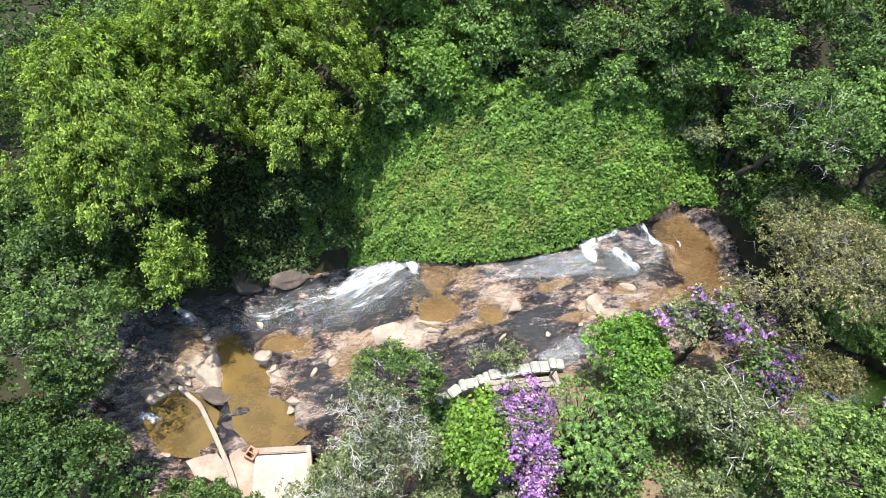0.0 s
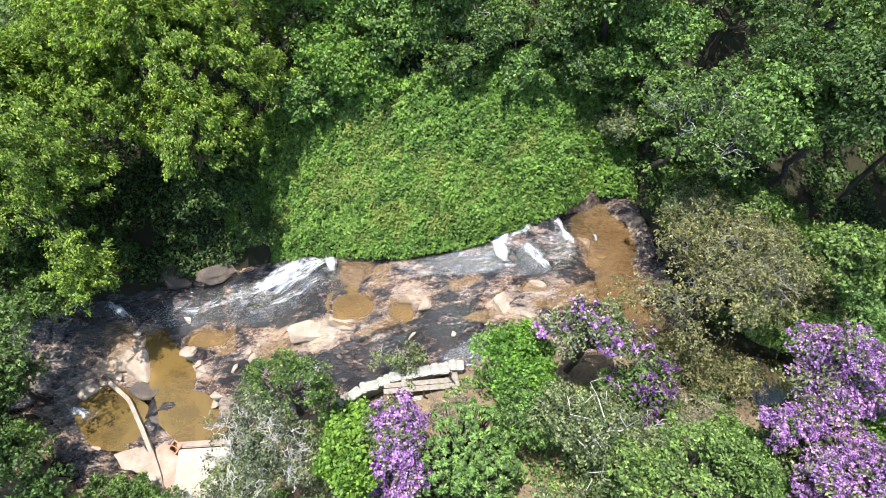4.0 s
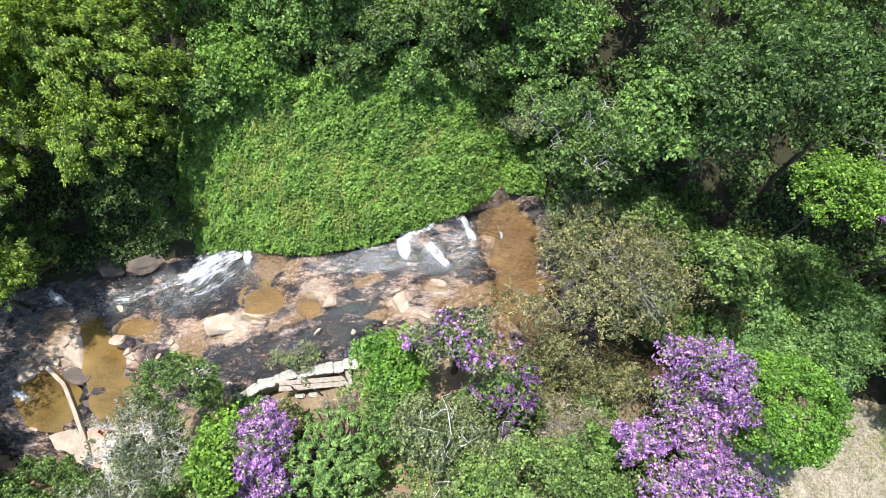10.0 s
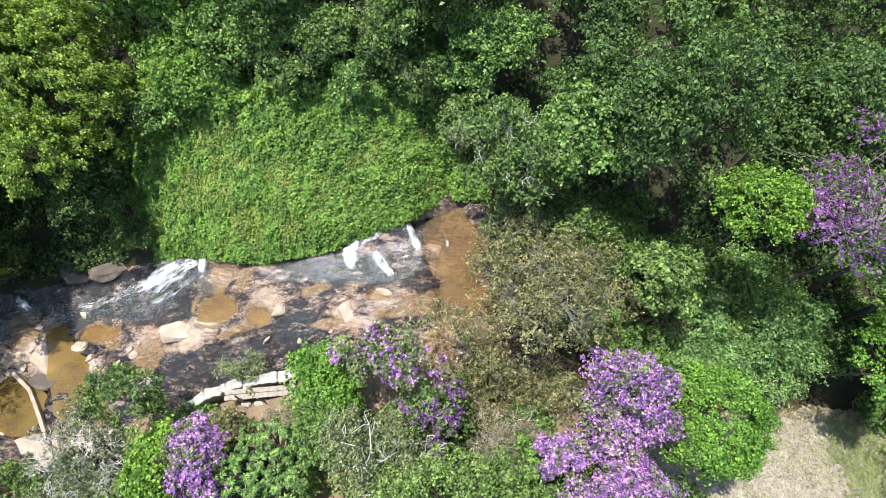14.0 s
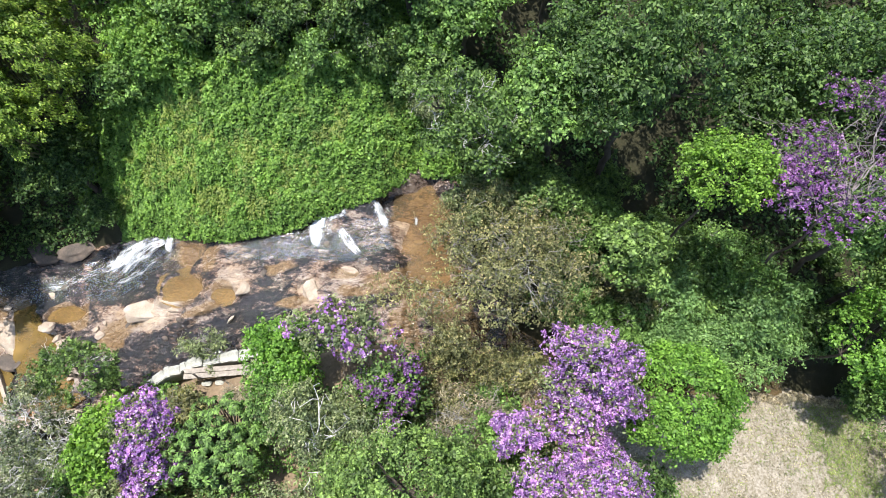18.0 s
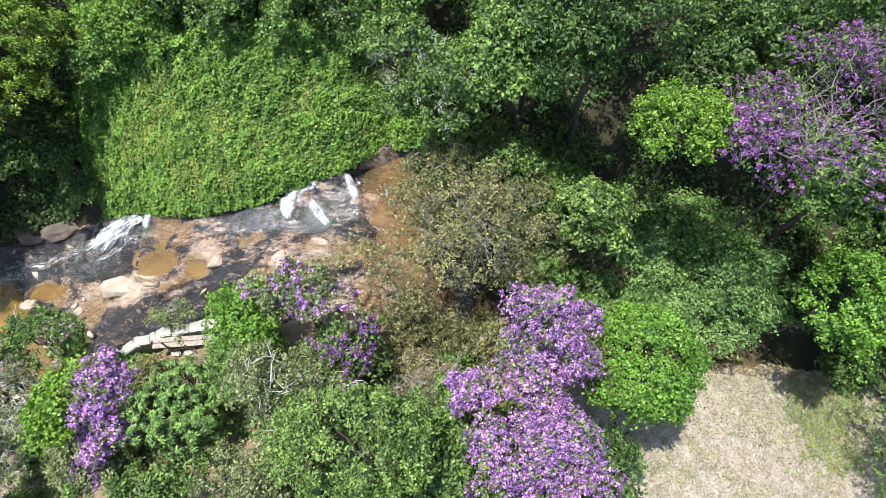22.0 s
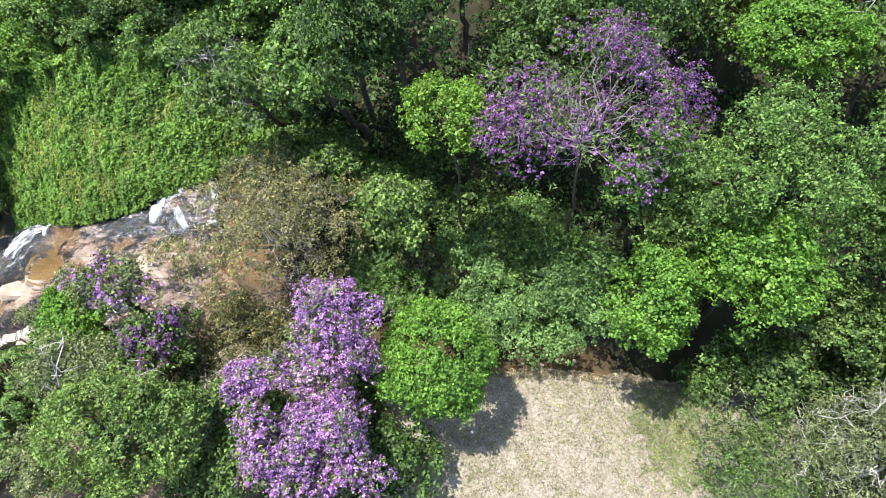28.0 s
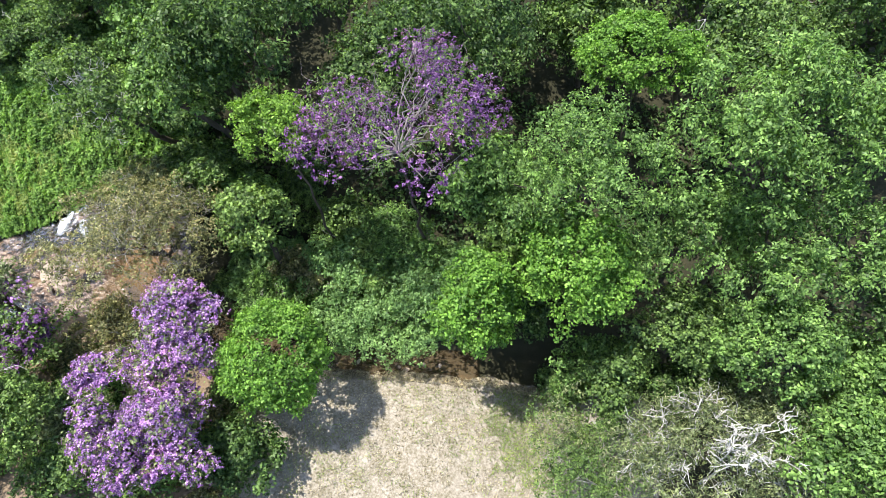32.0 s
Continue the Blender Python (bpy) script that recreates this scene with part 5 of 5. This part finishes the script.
# ---- low growth ----
def cover(name, label, mat, x0, x1, y_lo, y_hi, count, size, keep, seed, up=1.0, height=0.12, hang=0.2, clumpy=0.0):
    """Leaves close over the ground: one sheet of stuff."""
    rng = np.random.default_rng(seed)
    x = x0 + (x1 - x0) * rng.random(count)
    lo, hi = y_lo(x), y_hi(x)
    y = lo + (hi - lo) * rng.random(count)
    ok = keep(x, y)
    x, y = x[ok], y[ok]
    z = land(x, y)
    mound = np.maximum(fbm(x * 1.7, y * 1.7, 3, seed) + 0.25, 0) * height * 2.4 + np.maximum(fbm(x * 6, y * 6, 2, seed + 2) + 0.2, 0) * height * 1.2
    p = np.stack([x, y, z + 0.03 + mound * (0.5 + 0.5 * rng.random(len(x)))], 1)
    e = 0.08
    slope = np.stack([-(land(x + e, y) - z) / e, -(land(x, y + e) - z) / e, np.ones(len(x))], 1)
    nrm = unit(slope) * 0.5 * up + np.array([[0, 0, 0.5 * up]]) + rng.normal(0, 0.45, (len(x), 3))
    axis = rng.normal(0, 1, (len(x), 3)) + np.array([[0, -0.3, -hang]])
    ob = new(name, leaf_cards(name, p, nrm, axis, size[0], size[1], LEAF[mat], rng))
    return tagged(ob, label, "ground cover", kind="stuff")


def meadow_keep(x, y):
    return (fbm(x * 0.8, y * 0.8, 3, 77) > np.interp(x + 0.35 * (y - north_edge(x)), [-3.6, -2.5, -1.7], [0.25, -0.05, -0.42])) & (y > north_edge(x) - 0.25)


cover("meadow", "thick low green creepers and weeds on the sunny bank", "meadow", -6.2, 10.2, lambda x: north_edge(x) - 0.3, lambda x: north_edge(x) + 4.6, 115000, (0.10, 0.07), meadow_keep, 201, 0.9, 0.34)
cover("meadow", "yellowing dry tufts among the green weeds", "dryleaf", -2.2, 9.0, lambda x: north_edge(x) + 0.4, lambda x: north_edge(x) + 3.9, 30000, (0.10, 0.05), lambda x, y: fbm(x * 0.7, y * 0.9, 3, 55) > -0.06 + 0.3 * fbm(x * 5, y * 5, 2, 56), 202, 1.0, 0.24)
# dark leaf colour carries the shade under the bamboo
cover("undergrowth", "low growth, dark in place of the bamboo's deep shade", "dark", -15.5, -3.3, lambda x: north_edge(x) + 0.4, lambda x: north_edge(x) + 5.0, 14000, (0.14, 0.08), lambda x, y: fbm(x * 0.7, y * 0.7, 3, 38) > -0.25, 210, 0.9, 0.3)
cover("creeper_bank", "dense dark green creepers falling to the stream", "creeper", 12.6, 21.0, lambda x: north_edge(x) + 0.12, lambda x: north_edge(x) + 2.6, 36000, (0.10, 0.058), lambda x, y: y > -9, 203, 1.0, 0.3)
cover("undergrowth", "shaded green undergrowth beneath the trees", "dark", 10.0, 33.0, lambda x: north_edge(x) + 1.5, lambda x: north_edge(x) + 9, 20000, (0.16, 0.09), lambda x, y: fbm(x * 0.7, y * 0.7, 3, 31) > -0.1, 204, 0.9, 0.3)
cover("undergrowth", "shaded green undergrowth on the upper slope", "mid", -15.5, 10.0, lambda x: north_edge(x) + 4.5, lambda x: north_edge(x) + 12, 12000, (0.16, 0.09), lambda x, y: fbm(x * 0.7, y * 0.7, 3, 32) > -0.15, 205, 0.9, 0.3)
cover("undergrowth", "low weeds and litter on the near bank", "fresh", -12.5, 13.8, lambda x: south_edge(x) - 5, lambda x: south_edge(x) - 0.3, 40000, (0.10, 0.055), lambda x, y: fbm(x * 0.9, y * 0.9, 3, 33) > -0.02, 206, 0.9, 0.14)
cover("dry_grass", "short dry grass scattered over the clearing", "dryleaf", 15.4, 24.4, lambda x: south_edge(x) - 6, lambda x: south_edge(x) - 0.2, 9000, (0.10, 0.014), lambda x, y: fbm(x * 1.1, y * 1.1, 3, 34) > -0.02, 207, 0.5, 0.05)
cover("dry_grass", "scattered straw and leaf litter on bare sand", "straw", 13.8, 25.0, lambda x: south_edge(x) - 6, lambda x: south_edge(x) - 0.1, 17000, (0.06, 0.02), lambda x, y: fbm(x * 2.3, y * 2.3, 3, 36) > -0.1, 209, 0.9, 0.02)
cover("dry_grass", "straw and pebbles along the stream's edge", "straw", 14.0, 23.2, lambda x: south_edge(x) - 0.3, lambda x: south_edge(x) + 0.05, 5000, (0.13, 0.022), lambda x, y: fbm(x * 2.3, y * 2.3, 3, 37) > -0.2, 211, 0.5, 0.05)
def patch_keep(x, y):
    return ((x - 22.3) / 1.5) ** 2 + ((y + 8.6) / 1.9) ** 2 + 1.6 * fbm(x * 1.3, y * 1.3, 4, 35) + 0.8 * fbm(x * 6, y * 6, 2, 39) < 0.75


cover("dry_grass", "patch of short green grass on the clearing", "turf", 20.0, 24.8, lambda x: south_edge(x) - 4.2, lambda x: south_edge(x) - 0.2, 26000, (0.08, 0.012), patch_keep, 208, 0.5, 0.04)


# ---- rocks ----
def boulder(label, x, y, sx, sy, sz, mat, seed, turn=0.0, sink=0.35, flat=0.5):
    """An angular river boulder, partly bedded in."""
    rng = np.random.default_rng(seed)
    bm = bmesh.new()
    bmesh.ops.create_icosphere(bm, subdivisions=4, radius=1.0)
    planes = [(Vector(unit(rng.normal(0, 1, 3) + np.array([0, 0, 0.2]))), 0.42 + 0.35 * rng.random()) for _ in range(13)]
    planes.append((Vector((0.1 * rng.normal(), 0.1 * rng.normal(), 1)).normalized(), flat))
    for v in bm.verts:
        for n, d in planes:
            over = v.co.dot(n) - d
            if over > 0:
                v.co -= n * over * 0.94
        v.co += v.co.normalized() * (0.10 * noise.noise(v.co * 2.2 + Vector((seed, 0, 0))) + 0.05 * noise.noise(v.co * 6.0 + Vector((0, seed, 0))))
        v.co = Vector((v.co.x * sx, v.co.y * sy, v.co.z * sz))
    ob = new("rock", bm_mesh("rock", bm, mat, True))
    ob.matrix_world = pose(x, y, rz_at(x, y) + sz * (flat - sink), 0, 0, turn)
    return tagged(ob, label, "rock", "boulders on the river bed")


boulder("large pale angular boulder beside the channel", -6.78, -4.70, 0.99, 0.76, 0.56, PALE_ROCK, 301, -35, 0.3)
boulder("broad pale plate of dry rock", -0.69, -4.41, 0.98, 0.59, 0.3, PALE_ROCK, 302, 15, 0.42)
boulder("pale rounded outcrop on the slab", 5.54, -4.33, 0.52, 0.34, 0.25, PALE_ROCK, 303, 45, 0.42)
boulder("flat grey-pink rock plate", 6.81, -3.62, 0.59, 0.32, 0.21, PALE_ROCK, 304, 15, 0.42)
boulder("small pale stone on the slab", 6.35, -4.75, 0.4, 0.15, 0.15, PALE_ROCK, 305, -20, 0.4)
boulder("pale stone beside the rock pool", 3.17, -3.98, 0.39, 0.25, 0.19, PALE_ROCK, 306, 60, 0.4)
boulder("pale broken stone by the large boulder", -7.48, -4.52, 0.42, 0.26, 0.25, PALE_ROCK, 307, 25)
boulder("small pale stone by the large boulder", -7.05, -4.1, 0.26, 0.2, 0.2, PALE_ROCK, 308, 70)
boulder("long pale stone by the large boulder", -7.67, -4.98, 0.5, 0.2, 0.2, PALE_ROCK, 309, -25)
boulder("pale stone on the channel's rim", -4.89, -4.5, 0.37, 0.25, 0.23, PALE_ROCK, 310, 40)
boulder("small pale stone on the channel's rim", -4.48, -5.04, 0.28, 0.18, 0.18, PALE_ROCK, 311, -30)
boulder("small rounded stone on the slab", -2.54, -4.92, 0.25, 0.2, 0.18, PALE_ROCK, 312, 0)
# on these two, the dark rock colour also carries the bamboo's shade
boulder("wet rock coloured dark for the bamboo's shade", -4.25, -1.60, 0.85, 0.50, 0.28, DARK_ROCK, 313, 25)
boulder("leaning rock coloured dark for the bamboo's shade", -6.12, -1.26, 0.93, 0.62, 0.62, DARK_ROCK, 314, -15)
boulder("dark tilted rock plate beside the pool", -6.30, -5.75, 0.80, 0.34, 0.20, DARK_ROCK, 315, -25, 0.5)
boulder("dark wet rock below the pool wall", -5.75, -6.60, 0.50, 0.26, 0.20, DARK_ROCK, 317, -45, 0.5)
boulder("brown rock at the pool's inflow", -8.34, -5.53, 0.55, 0.36, 0.4, PALE_ROCK, 316, 20)
boulder("pale rock in the channel", -3.79, -6.03, 0.3, 0.2, 0.25, PALE_ROCK, 318, 10, 0.1)
boulder("pale stone beside the amber channel", -5.02, -4.49, 0.35, 0.23, 0.2, PALE_ROCK, 380, 0, 0.2)
boulder("pale stone beside the amber channel", -4.59, -4.89, 0.26, 0.16, 0.2, PALE_ROCK, 381, 35, 0.2)
boulder("pale stone beside the amber channel", -3.82, -6.14, 0.3, 0.2, 0.2, PALE_ROCK, 382, 70, 0.2)
boulder("pale stone beside the amber channel", -2.69, -4.76, 0.2, 0.16, 0.2, PALE_ROCK, 383, 105, 0.2)
boulder("pale stone beside the amber channel", -3.32, -7.46, 0.2, 0.14, 0.2, PALE_ROCK, 384, 140, 0.2)
boulder("pale stone beside the amber channel", -7.48, -4.63, 0.36, 0.24, 0.2, PALE_ROCK, 385, 175, 0.2)
boulder("pale stone beside the amber channel", -7.22, -4.36, 0.24, 0.18, 0.2, PALE_ROCK, 386, 210, 0.2)
boulder("pale stone beside the amber channel", -3.13, -5.29, 0.22, 0.12, 0.2, PALE_ROCK, 387, 245, 0.2)
for k in range(26):
    r2 = np.random.default_rng(600 + k)
    u = r2.random()
    px_, py_ = -8.5 + 17.5 * u, 0.0
    py_ = float(north_edge(px_)) - 0.9 - (float(north_edge(px_)) - float(south_edge(px_)) - 1.6) * r2.random()
    boulder("small loose stone on the wet slab", px_, py_, 0.10 + 0.16 * r2.random(), 0.08 + 0.1 * r2.random(), 0.10, PALE_ROCK if r2.random() < 0.6 else DARK_ROCK, 330 + k, 360 * u, 0.3)
for k in range(7):
    r2 = np.random.default_rng(720 + k)
    px_ = 16.4 + 5.2 * r2.random()
    st = boulder("small pale stone at the stream's edge", px_, float(south_edge(px_)) + 0.02 + 0.35 * r2.random(), 0.05 + 0.10 * r2.random(), 0.04 + 0.07 * r2.random(), 0.09, PALE_ROCK, 360 + k, 300 * r2.random(), 0.3)
    st.location.z = float(bed(px_)) - 0.10


# ---- weir and wall ----
def box_part(name, size, at, mat, parent, bevel=0.02, turn=0.0, label="", seed=0):
    """A worn block: bevelled and slightly uneven."""
    rng = np.random.default_rng(seed + 7)
    bm = bmesh.new()
    bmesh.ops.create_cube(bm, size=1.0)
    for v in bm.verts:
        v.co = Vector((v.co.x * size[0], v.co.y * size[1], v.co.z * size[2])) + Vector(rng.normal(0, 0.006, 3))
    bmesh.ops.bevel(bm, geom=bm.edges[:], offset=min(bevel, 0.3 * min(size)), segments=2, affect="EDGES")
    ob = part(name, bm_mesh(name, bm, mat), parent, label)
    ob.matrix_basis = pose(at[0], at[1], at[2], 0, 0, turn)
    return ob


def slab_part(name, outline, top, bottom, mat, parent, label="", seed=0):
    """A poured slab of any outline, with worn edges and a slightly uneven top."""
    rng = np.random.default_rng(seed)
    ring = []
    for k in range(len(outline)):
        a, b = np.array(outline[k]), np.array(outline[(k + 1) % len(outline)])
        for q in (0.0, 0.34, 0.67):
            ring.append(a + (b - a) * q + rng.normal(0, 0.015, 2))
    bm = bmesh.new()
    up = [bm.verts.new((p[0], p[1], top + rng.normal(0, 0.008))) for p in ring]
    down = [bm.verts.new((p[0], p[1], bottom)) for p in ring]
    face = bm.faces.new(up)
    n = len(ring)
    for k in range(n):
        bm.faces.new((up[k], down[k], down[(k + 1) % n], up[(k + 1) % n]))
    bm.faces.new(down[::-1])
    bmesh.ops.recalc_face_normals(bm, faces=bm.faces[:])
    bmesh.ops.bevel(bm, geom=list(face.edges), offset=0.025, segments=2, affect="EDGES")
    return part(name, bm_mesh(name, bm, mat), parent, label)


def wall_run(name, pts, width, bottom, mat, parent, label="", seed=0, wobble=0.02):
    """A low wall along a line, with an uneven top."""
    rng = np.random.default_rng(seed)
    pts = np.array(pts, float)
    n = 30
    t = np.linspace(0, len(pts) - 1, n)
    c = np.stack([np.interp(t, range(len(pts)), pts[:, k]) for k in range(3)], 1)
    way = unit(np.gradient(c[:, :2], axis=0))
    nrm = np.stack([-way[:, 1], way[:, 0], 0 * way[:, 0]], 1)
    prof = [(-0.5, 0), (-0.5, 0.92), (-0.4, 1.0), (0.4, 1.0), (0.5, 0.92), (0.5, 0)]
    v = []
    for i in range(n):
        for s, h in prof:
            wv = rng.normal(0, wobble, 3)
            q = c[i] + nrm[i] * s * width + wv * (0.6 if h > 0.5 else 0)
            q[2] = bottom + (c[i, 2] - bottom) * h + (wv[2] if h > 0.5 else 0)
            v.append(q)
    m = len(prof)
    f = [[i * m + j, i * m + j + 1, (i + 1) * m + j + 1, (i + 1) * m + j] for i in range(n - 1) for j in range(m - 1)]
    bm = bmesh.new()
    bv = [bm.verts.new(q) for q in v]
    for q in f:
        bm.faces.new([bv[k] for k in q])
    bm.faces.new(bv[:m][::-1])
    bm.faces.new(bv[-m:])
    bmesh.ops.recalc_face_normals(bm, faces=bm.faces[:])
    return part(name, bm_mesh(name, bm, mat), parent, label)


weir = tagged(new("weir"), "stained concrete weir with a thin curved pool wall and pale apron", "weir")
wall_run("pool_wall", [(-8.04, -5.36, -3.35), (-7.7, -5.32, -3.28), (-6.88, -5.96, -3.23), (-6.01, -7.36, -3.19), (-5.54, -8.19, -3.19), (-5.16, -9.05, -3.2)], 0.17, -4.2, CONCRETE, weir, "thin curved cement wall", 1, 0.012)
box_part("sill", (1.75, 0.22, 0.9), (-4.03, -7.53, -3.34), CONCRETE, weir, 0.03, 3, "flat cement sill", 2)
box_part("apron", (1.69, 1.74, 0.7), (-3.94, -8.54, -3.24), PALE_CEMENT, weir, 0.03, 3, "sunlit pale cement slab", 3)
box_part("side_wall", (0.14, 1.97, 1.1), (-3.02, -8.48, -3.03), CONCRETE, weir, 0.02, 8, "narrow cement side wall", 4)
slab_part("pool_ledge", [(-7.01, -7.75), (-6.48, -7.58), (-6.09, -7.53), (-5.74, -7.86), (-5.43, -8.43), (-5.29, -8.94), (-5.76, -8.63), (-6.29, -8.28), (-6.67, -8.21)], -3.29, -4.19, CONCRETE, weir, "rough cement ledge", 5)
slab_part("middle_ledge", [(-5.72, -7.64), (-5.18, -7.14), (-4.89, -7.33), (-4.74, -7.64), (-4.54, -8.37), (-4.42, -9.3), (-5.15, -9.25), (-5.29, -8.54)], -3.26, -4.16, BRICK_CEMENT, weir, "reddish cement ledge", 6)

pier = tagged(new("hollow_block"), "reddish hollow clay block standing on the weir", "block")
pier.location = (-4.94, -7.64, -3.27)
pier.rotation_euler = (0, 0, radians(-28))
for k, b in enumerate((0.16, -0.16, 0.0)):
    box_part("web", (0.34, 0.045, 0.42), (0, b, 0.21), BRICK, pier, 0.008, 0, "", k)
box_part("shell", (0.045, 0.275, 0.42), (0.148, 0, 0.21), BRICK, pier, 0.008)
box_part("shell", (0.045, 0.275, 0.42), (-0.148, 0, 0.21), BRICK, pier, 0.008)

old_wall = tagged(new("old_wall"), "crumbling whitewashed stone wall along the near bank", "wall")
wall_run("wall_body", [(0.84, -7.1, 0.6), (1.27, -6.85, 0.8), (1.82, -6.65, 0.95), (2.98, -6.43, 1.12), (4.25, -6.29, 1.25)], 0.22, -0.2, WHITEWASH, old_wall, "flaking white core", 11, 0.03)
rngw = np.random.default_rng(77)
WX, WY, WZ = [0.47, 1.08, 1.82, 2.98, 4.25], [-7.3, -6.93, -6.65, -6.43, -6.29], [0.45, 0.72, 0.95, 1.12, 1.25]
a = 0.6
while a < 4.2:
    ln = 0.14 + 0.22 * rngw.random()
    mid_a = a + ln / 2
    sl = (np.interp(mid_a + 0.1, WX, WY) - np.interp(mid_a - 0.1, WX, WY)) / 0.2
    zt = float(np.interp(mid_a, WX, WZ)) + 0.05 * rngw.normal()
    box_part("wall_stone", (ln * 1.04 * math.hypot(1, sl), 0.26 + 0.08 * rngw.random(), 0.12 + 0.05 * rngw.random()), (mid_a, float(np.interp(mid_a, WX, WY)) + 0.045 * rngw.normal(), zt), WHITEWASH, old_wall, 0.03, math.degrees(math.atan(sl)) + 7 * rngw.normal(), "", int(100 * a))
    a += ln
for k in range(5):
    box_part("fallen_stone", (0.3, 0.16, 0.12), (2.48 + 0.42 * k, -7.05 - 0.05 * rngw.random(), 0.66 + 0.03 * k), WHITEWASH, old_wall, 0.03, 8 * rngw.normal(), "fallen white stone", 80 + k)
walkway = tagged(new("walkway"), "weathered grey plank gangway beside the white wall", "walkway")
for k in range(2):
    box_part("plank", (2.15, 0.15, 0.04), (2.98, -6.72 - 0.165 * k, 1.06 - 0.012 * k), PLANK, walkway, 0.006, 5, "", 20 + k)
box_part("cross_board", (0.19, 0.53, 0.04), (4.0, -6.7, 1.14), PLANK, walkway, 0.006, 8, "short grey board", 31)
for k, a in enumerate((2.4, 3.1, 3.85, 4.3)):
    bm = bmesh.new()
    bmesh.ops.create_cone(bm, segments=7, radius1=0.04, radius2=0.025, depth=1.7, cap_ends=True)
    post = part("post", bm_mesh("post", bm, PLANK), walkway, "thin wooden post")
    post.matrix_basis = pose(a, -7.05 + (0.45 if k == 2 else 0), 0.75 + (0.4 if k == 2 else -0.1), 6 * (k - 1), -4, 0)

# small shrubs that fill the banks
small = [tree("bush", "small leafy green shrub on the bank", 7.5, -11.34, 2.46, 0.69, 0.64, 0.54, "mid", 2200, (0.12, 0.07), 26, 0.34, 501, "bush", "bank shrubs", trunk=0.035, limbs=4),
         tree("bush", "small grey-green twiggy shrub on the bank", -1.67, -11.42, 0.66, 0.67, 0.62, 0.52, "grey", 2000, (0.10, 0.055), 26, 0.34, 502, "bush", "bank shrubs", trunk=0.035, limbs=4, twigs=6, twig=0.007),
         tree("bush", "small bright green shrub on the bank", 2.57, -11.51, 1.59, 0.65, 0.61, 0.51, "fresh", 2200, (0.13, 0.08), 26, 0.34, 503, "bush", "bank shrubs", trunk=0.035, limbs=4),
         tree("bush", "small dry brownish shrub on the bank", 9.84, -7.82, 2.33, 0.67, 0.57, 0.43, "brown", 2000, (0.10, 0.05), 26, 0.34, 504, "bush", "bank shrubs", trunk=0.03, limbs=4, twigs=8, twig=0.007)]
rngs = np.random.default_rng(55)
for k in range(64):
    if k < 36:
        x = -2.5 + 17.0 * rngs.random()
        y = float(south_edge(x)) - 0.5 - 4.2 * rngs.random()
        if 1.7 < x < 5 and y > -8.0:
            continue
    elif k < 46:
        x, y = -12.0 + 5 * rngs.random(), -10.3 + 1.0 * rngs.random()
    else:
        x = 10.3 + 20.5 * rngs.random()
        y = float(north_edge(x)) + 0.5 + 3.5 * rngs.random()
    ob = copy_thing(small[rngs.integers(0, 4 if k < 36 else 1)], pose(x, y, lz(x, y) - 0.05, 0, 0, 360 * rngs.random()))
    sc = 0.7 + 0.7 * rngs.random()
    ob.scale = (sc, sc, sc)
